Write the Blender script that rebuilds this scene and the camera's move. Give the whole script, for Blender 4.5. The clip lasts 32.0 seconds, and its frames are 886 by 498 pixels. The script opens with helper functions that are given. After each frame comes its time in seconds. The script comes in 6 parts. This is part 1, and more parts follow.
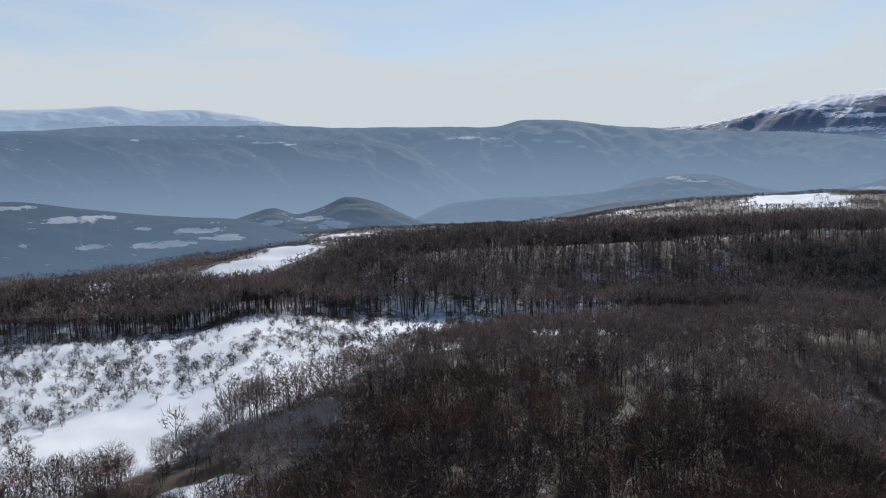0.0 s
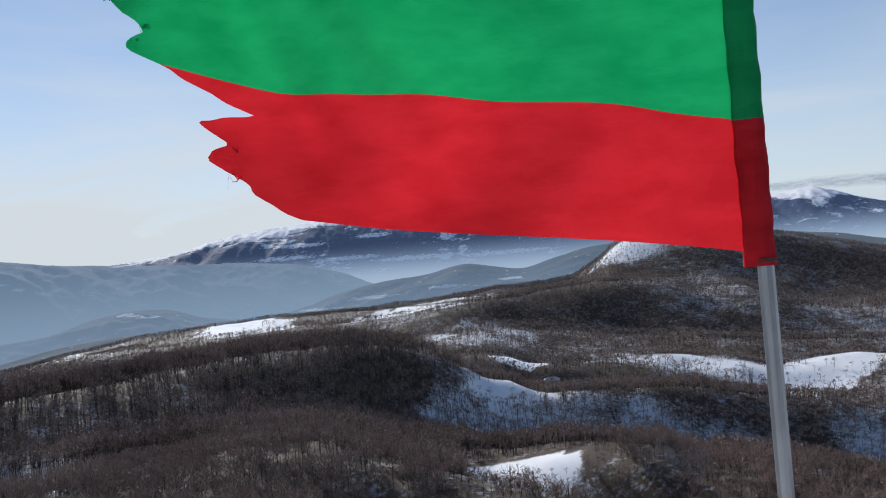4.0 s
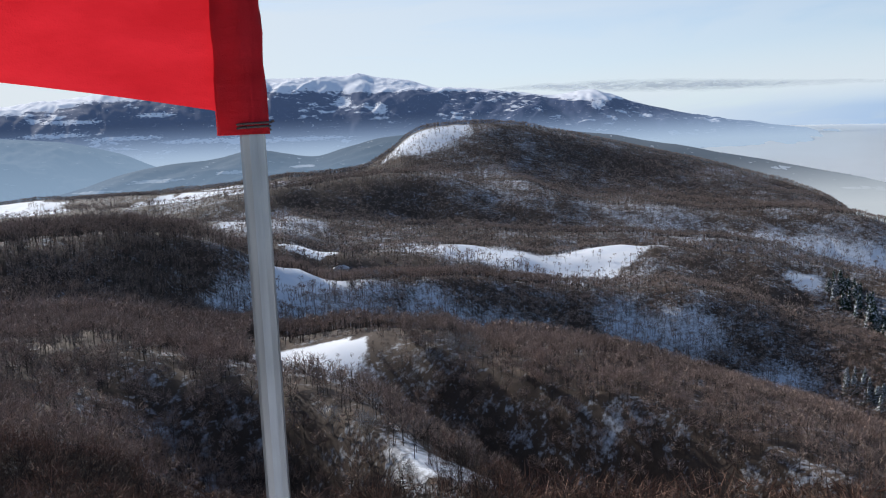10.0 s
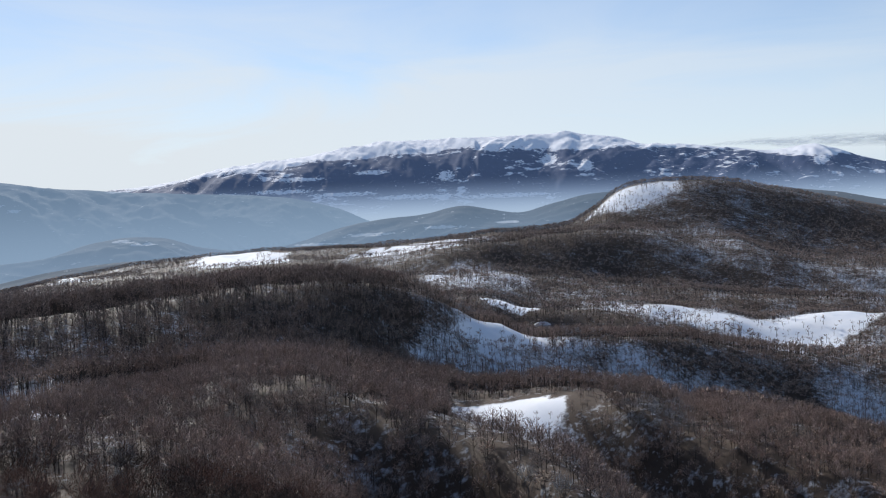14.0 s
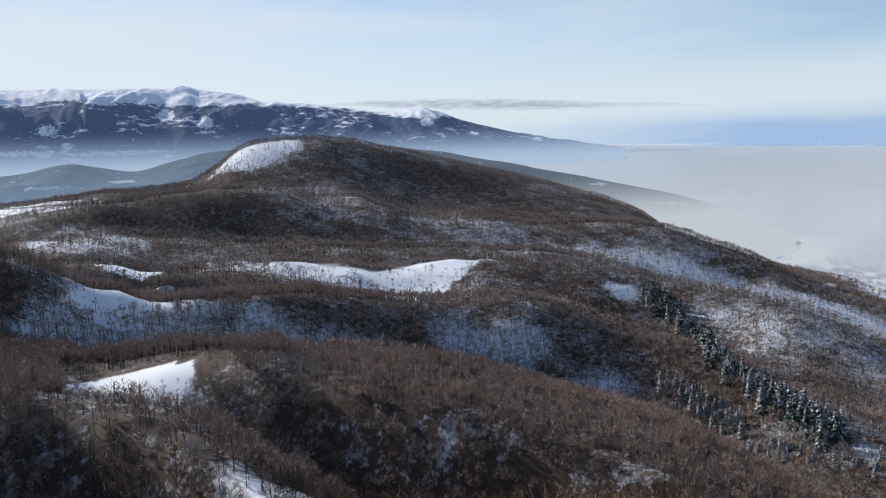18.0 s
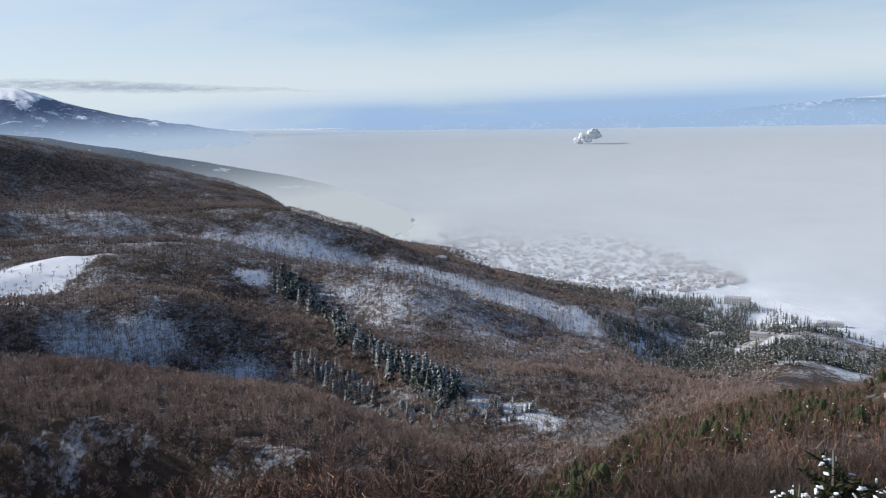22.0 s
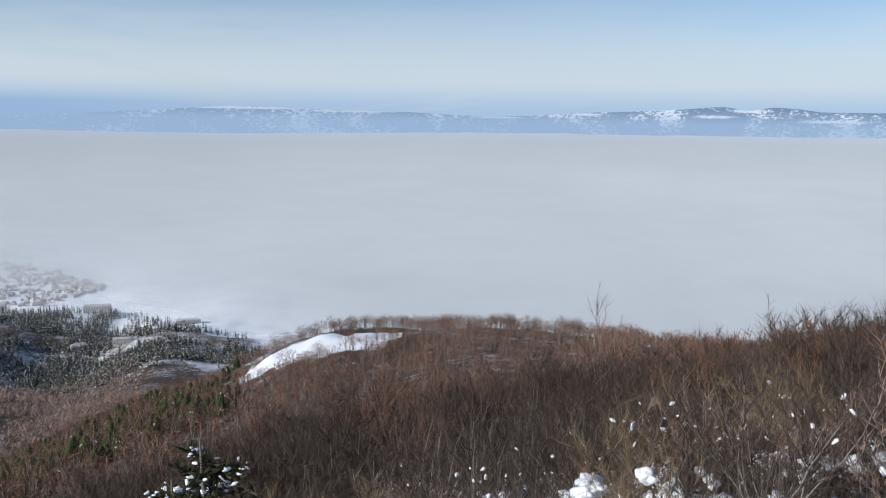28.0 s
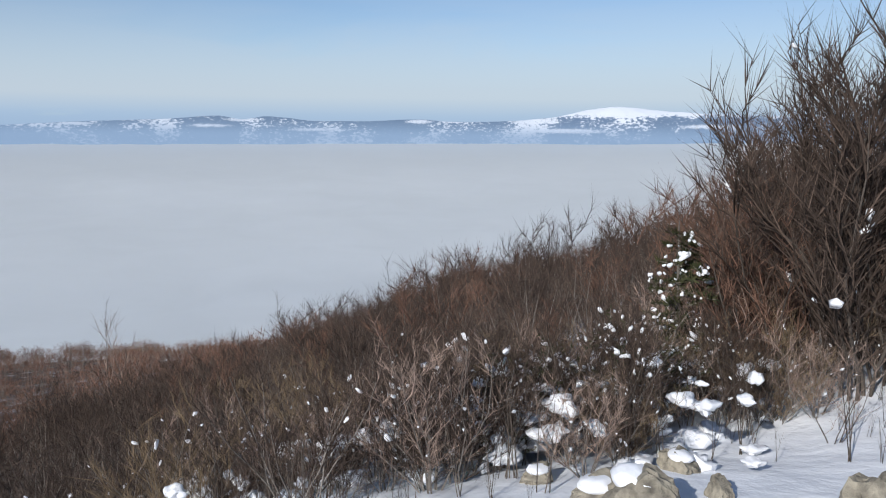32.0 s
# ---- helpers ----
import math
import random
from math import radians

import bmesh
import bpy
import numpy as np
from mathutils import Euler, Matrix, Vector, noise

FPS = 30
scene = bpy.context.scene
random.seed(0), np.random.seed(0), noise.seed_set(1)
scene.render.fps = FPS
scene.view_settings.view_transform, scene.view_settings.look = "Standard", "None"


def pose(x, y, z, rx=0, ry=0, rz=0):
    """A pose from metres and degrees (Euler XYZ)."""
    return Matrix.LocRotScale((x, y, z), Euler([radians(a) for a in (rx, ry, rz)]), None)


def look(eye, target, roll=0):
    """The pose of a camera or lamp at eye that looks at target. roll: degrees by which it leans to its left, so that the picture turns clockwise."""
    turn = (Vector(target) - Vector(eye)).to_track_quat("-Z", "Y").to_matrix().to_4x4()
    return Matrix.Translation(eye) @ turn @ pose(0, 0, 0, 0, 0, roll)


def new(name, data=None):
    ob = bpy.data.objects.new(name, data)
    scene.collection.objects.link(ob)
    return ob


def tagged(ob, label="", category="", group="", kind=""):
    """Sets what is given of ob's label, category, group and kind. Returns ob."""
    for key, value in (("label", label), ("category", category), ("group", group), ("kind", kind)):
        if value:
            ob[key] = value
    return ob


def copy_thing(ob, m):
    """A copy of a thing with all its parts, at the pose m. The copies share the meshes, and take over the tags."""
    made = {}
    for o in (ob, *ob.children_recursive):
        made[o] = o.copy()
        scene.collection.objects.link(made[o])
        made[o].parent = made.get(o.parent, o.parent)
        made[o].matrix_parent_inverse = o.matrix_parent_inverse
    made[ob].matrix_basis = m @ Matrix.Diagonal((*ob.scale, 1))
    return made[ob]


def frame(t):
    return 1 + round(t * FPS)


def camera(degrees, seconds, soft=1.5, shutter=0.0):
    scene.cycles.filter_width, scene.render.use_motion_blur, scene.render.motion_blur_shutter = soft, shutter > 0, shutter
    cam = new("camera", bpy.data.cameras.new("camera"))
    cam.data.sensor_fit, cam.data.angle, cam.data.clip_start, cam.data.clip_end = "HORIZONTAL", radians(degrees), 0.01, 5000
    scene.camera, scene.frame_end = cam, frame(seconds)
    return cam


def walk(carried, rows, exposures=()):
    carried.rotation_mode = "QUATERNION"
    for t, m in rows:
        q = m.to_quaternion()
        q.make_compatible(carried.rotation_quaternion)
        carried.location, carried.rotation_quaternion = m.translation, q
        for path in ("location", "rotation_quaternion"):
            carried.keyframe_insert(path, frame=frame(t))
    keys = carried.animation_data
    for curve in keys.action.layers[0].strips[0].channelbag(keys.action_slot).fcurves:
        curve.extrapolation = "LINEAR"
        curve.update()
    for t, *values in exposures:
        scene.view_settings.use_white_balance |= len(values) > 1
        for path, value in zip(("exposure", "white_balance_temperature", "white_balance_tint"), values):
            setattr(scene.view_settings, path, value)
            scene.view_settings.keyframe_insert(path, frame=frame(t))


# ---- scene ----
cam = camera(55.7, 32.0, soft=1.1)
ROWS = [
    (0.0, -0.780, 0.080, 1.690, 83.59, 1.54, 34.62),
    (0.5, -0.665, 0.110, 1.690, 83.92, 1.37, 30.84),
    (1.0, -0.550, 0.140, 1.690, 84.44, 1.68, 26.77),
    (1.5, -0.375, 0.180, 1.695, 85.01, 2.06, 22.43),
    (2.0, -0.200, 0.220, 1.700, 85.36, 2.98, 15.92),
    (2.5, -0.102, 0.252, 1.704, 85.55, 3.31, 10.26),
    (3.0, -0.003, 0.283, 1.708, 86.31, 3.37, 5.48),
    (3.5, 0.043, 0.266, 1.743, 87.75, 3.68, 1.28),
    (4.0, 0.043, 0.178, 1.750, 90.66, 4.87, -1.60),
    (4.5, 0.066, 0.214, 1.779, 94.33, 5.49, -2.00),
    (6.5, 0.000, 0.000, 1.800, 98.21, 4.98, -3.21),
    (7.0, -0.007, 0.001, 1.766, 93.43, 4.79, -5.91),
    (7.5, 0.008, -0.007, 1.710, 88.26, 4.58, -8.91),
    (8.0, 0.093, 0.013, 1.673, 84.64, 4.01, -13.13),
    (8.5, 0.287, 0.091, 1.669, 84.07, 2.57, -15.19),
    (9.0, 0.402, 0.223, 1.656, 83.39, 1.82, -16.90),
    (9.5, 0.607, 0.623, 1.669, 82.64, 2.38, -18.34),
    (10.0, 0.829, 0.834, 1.652, 82.22, 2.42, -15.60),
    (10.5, 1.003, 1.062, 1.648, 82.57, 2.05, -11.50),
    (11.0, 1.139, 1.481, 1.617, 84.66, 1.59, -7.11),
    (11.5, 1.235, 1.950, 1.610, 85.77, 1.05, -3.03),
    (12.0, 1.280, 2.160, 1.610, 85.68, 2.33, -2.22),
    (12.5, 1.290, 2.200, 1.620, 86.05, 2.53, -0.75),
    (13.0, 1.290, 2.200, 1.620, 86.45, 2.44, -0.15),
    (13.5, 1.290, 2.200, 1.620, 86.66, 2.31, -0.77),
    (15.5, 1.290, 2.200, 1.620, 85.47, 2.25, -8.48),
    (16.0, 1.290, 2.200, 1.620, 84.66, 1.97, -12.91),
    (16.5, 1.290, 2.200, 1.620, 84.01, 1.75, -16.82),
    (17.0, 1.290, 2.200, 1.620, 83.35, 1.86, -20.34),
    (17.5, 1.290, 2.200, 1.620, 83.04, 1.95, -23.64),
    (18.0, 1.290, 2.200, 1.620, 82.89, 1.83, -27.02),
    (18.5, 1.290, 2.200, 1.620, 82.44, 1.97, -30.40),
    (19.0, 1.290, 2.200, 1.620, 82.37, 2.10, -33.69),
    (19.5, 1.290, 2.200, 1.620, 82.10, 2.12, -36.55),
    (20.0, 1.290, 2.200, 1.620, 81.55, 1.73, -39.71),
    (20.5, 1.290, 2.200, 1.620, 81.47, 1.50, -42.40),
    (21.0, 1.290, 2.200, 1.620, 81.58, 1.52, -45.43),
    (21.5, 1.290, 2.200, 1.620, 81.45, 1.80, -49.05),
    (22.0, 1.290, 2.200, 1.620, 81.06, 1.83, -52.23),
    (22.5, 1.290, 2.200, 1.620, 81.09, 1.94, -55.06),
    (23.0, 1.290, 2.200, 1.620, 81.11, 1.72, -57.96),
    (23.5, 1.290, 2.200, 1.620, 81.07, 1.43, -61.08),
    (24.0, 1.290, 2.200, 1.620, 81.42, 1.21, -64.36),
    (24.5, 1.290, 2.200, 1.620, 81.57, 0.86, -67.80),
    (26.5, 1.290, 2.200, 1.620, 81.18, 0.07, -83.26),
    (27.0, 1.290, 2.200, 1.620, 81.23, -0.23, -87.02),
    (27.5, 1.290, 2.200, 1.620, 81.19, -0.55, -90.72),
    (28.0, 1.290, 2.200, 1.620, 81.08, -0.95, -94.30),
    (28.5, 1.290, 2.200, 1.620, 80.92, -1.11, -98.39),
    (29.0, 1.290, 2.200, 1.620, 80.88, -0.85, -102.77),
    (29.5, 1.290, 2.200, 1.620, 81.18, -0.79, -107.02),
    (30.0, 1.290, 2.200, 1.620, 81.47, -0.82, -111.17),
    (30.5, 1.290, 2.200, 1.620, 81.63, -0.88, -115.21),
    (31.0, 1.290, 2.200, 1.620, 81.79, -0.87, -119.25),
    (31.5, 1.290, 2.200, 1.620, 81.85, -0.70, -123.11),
    (32.0, 1.290, 2.200, 1.620, 82.08, -0.53, -127.41),
]

EXPOSURES = [(0.0, -0.08, 6250, 10), (2.0, 0.0, 6250, 10), (4.0, 0.02, 6250, 10), (6.5, -0.02, 6250, 10), (8.0, 0.12, 6250, 10), (9.0, 0.2, 6250, 10), (20.0, 0.2, 6300, 10), (25.0, 0.1, 6250, 10), (29.0, 0.02, 6200, 10), (32.0, -0.08, 6150, 10)]
walk(cam, [(t, pose(x, y, z, rx, ry, rz)) for t, x, y, z, rx, ry, rz in ROWS], EXPOSURES)

# ---- world, sun ----
SUN_AZ, SUN_EL = -22.0, 26.0          # bearing clockwise from +Y, height in degrees
VEIL_AZ = -52.0                       # where the thin cloud lies brightest
world = bpy.data.worlds.new("winter_sky")
scene.world = world
world.use_nodes = True
wn, wl = world.node_tree.nodes, world.node_tree.links
wn.clear()
sky = wn.new("ShaderNodeTexSky")
sky.sky_type = 'NISHITA'
sky.sun_disc = False
sky.sun_elevation, sky.sun_rotation = radians(SUN_EL), radians(SUN_AZ)
sky.altitude, sky.air_density, sky.dust_density, sky.ozone_density = 1500.0, 1.0, 0.05, 3.0


def wnode(kind, **vals):
    n = wn.new(kind)
    for k, v in vals.items():
        n.inputs[k].default_value = v
    return n


def ramp_node(tree, stops, interp='LINEAR'):
    n = tree.nodes.new("ShaderNodeValToRGB")
    n.color_ramp.interpolation = interp
    el = n.color_ramp.elements
    while len(el) < len(stops):
        el.new(0.5)
    for e, (p, c) in zip(el, stops):
        e.position = p
        e.color = (c, c, c, 1) if isinstance(c, (int, float)) else (*c, 1)
    return n


# thin high cloud: streaks along the sky, densest above the horizon
wco = wn.new("ShaderNodeTexCoord")
wmap = wn.new("ShaderNodeMapping")
wmap.inputs["Scale"].default_value = (1.6, 1.6, 9.0)
wmap.inputs["Rotation"].default_value = (0.05, 0.08, 0.4)
wl.new(wco.outputs["Generated"], wmap.inputs["Vector"])
veil = wnode("ShaderNodeTexNoise", Scale=1.3, Detail=7.0, Roughness=0.56, Distortion=0.7)
wl.new(wmap.outputs["Vector"], veil.inputs["Vector"])
wsep = wn.new("ShaderNodeSeparateXYZ")
wl.new(wco.outputs["Generated"], wsep.inputs[0])
veil_cover = ramp_node(world.node_tree, [(0.32, 0.0), (0.5, 0.5), (0.68, 1.0)])
wl.new(veil.outputs["Fac"], veil_cover.inputs["Fac"])
height_fade = ramp_node(world.node_tree, [(0.0, 1.0), (0.05, 0.95), (0.10, 0.82), (0.17, 0.56), (0.25, 0.30), (0.33, 0.16), (0.45, 0.12), (0.8, 0.1)])
wl.new(wsep.outputs["Z"], height_fade.inputs["Fac"])
wmul = wn.new("ShaderNodeMath")
wmul.operation = 'MULTIPLY'
wl.new(veil_cover.outputs["Color"], wmul.inputs[0])
wl.new(height_fade.outputs["Color"], wmul.inputs[1])
wadd = wn.new("ShaderNodeMath")
wadd.operation = 'MULTIPLY_ADD'
wadd.use_clamp = True
wl.new(height_fade.outputs["Color"], wadd.inputs[0])
wadd.inputs[1].default_value = 0.7
wl.new(wmul.outputs[0], wadd.inputs[2])
wmix = wn.new("ShaderNodeMix")
wmix.data_type = 'RGBA'
sunward = wn.new("ShaderNodeVectorMath")
sunward.operation = 'DOT_PRODUCT'
wl.new(wco.outputs["Generated"], sunward.inputs[0])
sunward.inputs[1].default_value = (math.sin(radians(VEIL_AZ)), math.cos(radians(VEIL_AZ)), 0)
glare = wn.new("ShaderNodeMapRange")
wl.new(sunward.outputs["Value"], glare.inputs[0])
for k, v in ((1, -0.9), (2, 0.8), (3, 0.12), (4, 1.0)):
    glare.inputs[k].default_value = v
low_band = ramp_node(world.node_tree, [(0.0, 1.0), (0.05, 0.85), (0.11, 0.45), (0.2, 0.0)])
wl.new(wsep.outputs["Z"], low_band.inputs["Fac"])
wmax = wn.new("ShaderNodeMath")
wmax.operation = 'MAXIMUM'
wl.new(glare.outputs[0], wmax.inputs[0])
wl.new(low_band.outputs["Color"], wmax.inputs[1])
wcut = wn.new("ShaderNodeMath")
wcut.operation = 'MULTIPLY'
wl.new(wadd.outputs[0], wcut.inputs[0])
wl.new(wmax.outputs[0], wcut.inputs[1])
wl.new(wcut.outputs[0], wmix.inputs[0])
wl.new(sky.outputs[0], wmix.inputs[6])
wbg = wnode("ShaderNodeBackground", Strength=0.101)
wl.new(wmix.outputs[2], wbg.inputs[0])
wout = wn.new("ShaderNodeOutputWorld")
wl.new(wbg.outputs[0], wout.inputs[0])

veil_tone = ramp_node(world.node_tree, [(0.0, (0.50, 0.70, 0.95)), (0.018, (0.55, 0.75, 1.0)), (0.04, (0.80, 0.90, 1.0)), (0.1, (0.82, 0.91, 1.0))])
wl.new(wsep.outputs["Z"], veil_tone.inputs["Fac"])
veil_lit = wn.new("ShaderNodeMix")
veil_lit.data_type = 'RGBA'
wl.new(glare.outputs[0], veil_lit.inputs[0])
wl.new(veil_tone.outputs["Color"], veil_lit.inputs[6])
veil_lit.inputs[7].default_value = (0.915, 0.97, 1.0, 1)
veil_gain = wn.new("ShaderNodeVectorMath")
veil_gain.operation = 'SCALE'
# clear blue air just above the fog, away from the sun
band = ramp_node(world.node_tree, [(0.0, 1.0), (0.012, 1.0), (0.022, 0.25), (0.034, 0.0)])
wl.new(wsep.outputs["Z"], band.inputs["Fac"])
away_in = wn.new("ShaderNodeMath")
away_in.operation = 'MULTIPLY_ADD'
wl.new(sunward.outputs["Value"], away_in.inputs[0])
away_in.inputs[1].default_value = away_in.inputs[2].default_value = 0.5
away = ramp_node(world.node_tree, [(0.0, 0.1), (0.075, 0.2), (0.24, 0.9), (0.42, 0.95), (0.56, 0.0)])
wl.new(away_in.outputs[0], away.inputs["Fac"])
band_cut = wn.new("ShaderNodeMath")
band_cut.operation = 'MULTIPLY'
wl.new(band.outputs["Color"], band_cut.inputs[0])
wl.new(away.outputs[0], band_cut.inputs[1])
band_mix = wn.new("ShaderNodeMix")
band_mix.data_type = 'RGBA'
wl.new(band_cut.outputs[0], band_mix.inputs[0])
wl.new(veil_lit.outputs[2], band_mix.inputs[6])
band_mix.inputs[7].default_value = (0.42, 0.61, 0.90, 1)
wl.new(band_mix.outputs[2], veil_gain.inputs[0])
veil_gain.inputs["Scale"].default_value = 7.1
wl.new(veil_gain.outputs[0], wmix.inputs[7])

sun = new("sun", bpy.data.lights.new("sun", 'SUN'))
sun.data.energy, sun.data.angle, sun.data.color = 4.9, radians(0.6), (1.0, 0.94, 0.86)
sa, se = radians(SUN_AZ), radians(SUN_EL)
sun.matrix_world = look((math.sin(sa) * math.cos(se) * 100, math.cos(sa) * math.cos(se) * 100, math.sin(se) * 100), (0, 0, 0))


# ---- materials ----
def shader(name):
    m = bpy.data.materials.new(name)
    m.use_nodes = True
    t = m.node_tree
    return m, t, t.nodes["Principled BSDF"]


def tex(t, kind="ShaderNodeTexNoise", coord="Object", scale=1.0, detail=4.0, rough=0.55, stretch=None, distort=0.0):
    co = t.nodes.new("ShaderNodeTexCoord")
    n = t.nodes.new(kind)
    src = co.outputs[coord]
    if stretch:
        mp = t.nodes.new("ShaderNodeMapping")
        mp.inputs["Scale"].default_value = stretch
        t.links.new(src, mp.inputs[0])
        src = mp.outputs[0]
    t.links.new(src, n.inputs["Vector"])
    n.inputs["Scale"].default_value = scale
    if kind == "ShaderNodeTexNoise":
        n.inputs["Detail"].default_value, n.inputs["Roughness"].default_value = detail, rough
        n.inputs["Distortion"].default_value = distort
    return n


def blend(t, fac, a, b, mode='MIX'):
    n = t.nodes.new("ShaderNodeMix")
    n.data_type, n.blend_type = 'RGBA', mode
    for v, i in ((fac, 0), (a, 6), (b, 7)):
        if isinstance(v, (int, float)):
            n.inputs[i].default_value = v
        elif isinstance(v, tuple):
            n.inputs[i].default_value = (*v, 1)
        else:
            t.links.new(v, n.inputs[i])
    return n.outputs[2]


def calc(t, op, a, b=0.0, c=0.0):
    n = t.nodes.new("ShaderNodeMath")
    n.operation = op
    for i, v in enumerate((a, b, c)):
        if isinstance(v, (int, float)):
            n.inputs[i].default_value = v
        else:
            t.links.new(v, n.inputs[i])
    return n.outputs[0]


def ramp(t, src, stops):
    n = ramp_node(t, stops)
    t.links.new(src, n.inputs["Fac"])
    return n.outputs["Color"]


def bump(t, p, src, strength, dist):
    b = t.nodes.new("ShaderNodeBump")
    b.inputs["Strength"].default_value, b.inputs["Distance"].default_value = strength, dist
    t.links.new(src, b.inputs["Height"])
    t.links.new(b.outputs[0], p.inputs["Normal"])


def simple(name, dark, light, rough=0.8, scale=3.0, big=0.3, metal=0.0, relief=0.3, dist=0.02, stretch=None):
    """Two-scale mottled surface between two colours."""
    m, t, p = shader(name)
    fine, wide = tex(t, scale=scale, detail=6, stretch=stretch), tex(t, scale=big, detail=3)
    f = calc(t, 'MULTIPLY_ADD', fine.outputs["Fac"], 0.6, calc(t, 'MULTIPLY', wide.outputs["Fac"], 0.4))
    t.links.new(blend(t, ramp(t, f, [(0.32, 0.0), (0.68, 1.0)]), dark, light), p.inputs["Base Color"])
    p.inputs["Roughness"].default_value, p.inputs["Metallic"].default_value = rough, metal
    bump(t, p, fine.outputs["Fac"], relief, dist)
    return m


def island(name, dark, light, rough=0.85, sharp=1.0):
    """Twigs, bark and leaves: each loose piece takes its own tone."""
    m, t, p = shader(name)
    g = t.nodes.new("ShaderNodeNewGeometry")
    wide = tex(t, scale=0.012, detail=3)
    own, clump = t.nodes.new("ShaderNodeObjectInfo"), tex(t, scale=0.3, detail=3)
    spread = calc(t, 'MULTIPLY_ADD', own.outputs["Random"], 0.1, calc(t, 'MULTIPLY', ramp(t, clump.outputs["Fac"], [(0.36, 0.0), (0.64, 1.0)]), 0.2))
    f = calc(t, 'MULTIPLY_ADD', calc(t, 'POWER', g.outputs["Random Per Island"], sharp), 0.5, calc(t, 'MULTIPLY_ADD', ramp(t, wide.outputs["Fac"], [(0.35, 0.0), (0.65, 1.0)]), 0.2, spread))
    t.links.new(blend(t, f, dark, light), p.inputs["Base Color"])
    p.inputs["Roughness"].default_value = rough
    p.inputs["Specular IOR Level"].default_value = 0.15
    return m


M_BARK = island("bare_bark", (0.06, 0.052, 0.045), (0.26, 0.235, 0.21))
M_TWIG_DARK = island("dark_twigs", (0.012, 0.009, 0.0075), (0.13, 0.092, 0.073))
M_STEM = island("dark_stems", (0.03, 0.025, 0.021), (0.12, 0.10, 0.085))
M_TWIG = island("bare_twigs", (0.075, 0.056, 0.046), (0.56, 0.415, 0.34), sharp=1.8)
M_TWIG_BROWN = island("brown_twigs", (0.010, 0.0075, 0.0065), (0.17, 0.123, 0.097), sharp=2.6)
M_TWIG_RED = island("russet_twigs", (0.02, 0.012, 0.009), (0.33, 0.19, 0.135), sharp=1.5)
# slightly paler and greyer than bare_twigs: haze and rime put into the colour
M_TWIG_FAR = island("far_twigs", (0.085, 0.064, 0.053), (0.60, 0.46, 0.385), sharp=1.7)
M_TWIG_GREY = island("frosted_twigs", (0.16, 0.15, 0.145), (0.5, 0.5, 0.5))
M_STRAW = island("straw_twigs", (0.10, 0.072, 0.045), (0.27, 0.20, 0.125))
M_NEEDLE = island("needles", (0.014, 0.026, 0.018), (0.055, 0.085, 0.055))
M_PINE = island("pine_needles", (0.028, 0.04, 0.018), (0.095, 0.108, 0.046))
M_LOAD = simple("snow_load", (0.74, 0.77, 0.82), (0.88, 0.88, 0.9), rough=0.6, scale=9.0, big=1.0, relief=0.4, dist=0.02)
M_JUNIPER = island("juniper_needles", (0.016, 0.022, 0.011), (0.072, 0.07, 0.03))
M_ROCK = simple("lichen_rock", (0.07, 0.062, 0.05), (0.40, 0.36, 0.28), rough=0.9, scale=16.0, big=2.0, relief=0.9, dist=0.03)
M_WALL = simple("house_wall", (0.42, 0.40, 0.38), (0.64, 0.62, 0.59), rough=0.9, scale=0.4, big=0.02)
M_HOUSE_ROOF = simple("snowy_house_roof", (0.34, 0.31, 0.30), (0.66, 0.66, 0.68), rough=0.6, scale=0.15, big=0.02)


def ground_material():
    m, t, p = shader("snowy_ground")
    at = t.nodes.new("ShaderNodeAttribute")
    at.attribute_name = "litter"
    litter = tex(t, scale=0.55, detail=6, rough=0.65)
    patch = tex(t, scale=0.035, detail=4)
    streak = tex(t, scale=0.16, detail=5, rough=0.7)
    fine = tex(t, scale=2.2, detail=5)
    snow = blend(t, ramp(t, patch.outputs["Fac"], [(0.35, 0.0), (0.65, 1.0)]), (0.72, 0.76, 0.82), (0.86, 0.87, 0.89))
    brown = blend(t, litter.outputs["Fac"], (0.036, 0.027, 0.022), (0.12, 0.087, 0.066))
    cover = calc(t, 'MULTIPLY_ADD', litter.outputs["Fac"], 0.5, calc(t, 'MULTIPLY_ADD', patch.outputs["Fac"], 0.35, calc(t, 'MULTIPLY', streak.outputs["Fac"], 0.4)))
    cut = ramp(t, calc(t, 'SUBTRACT', calc(t, 'MULTIPLY_ADD', at.outputs["Fac"], 0.505, cover), 0.62), [(0.32, 0.0), (0.51, 1.0)])
    t.links.new(blend(t, cut, snow, brown), p.inputs["Base Color"])
    p.inputs["Roughness"].default_value, p.inputs["Specular IOR Level"].default_value = 0.8, 0.1
    bump(t, p, fine.outputs["Fac"], 0.4, 0.12)
    return m


M_GROUND = ground_material()


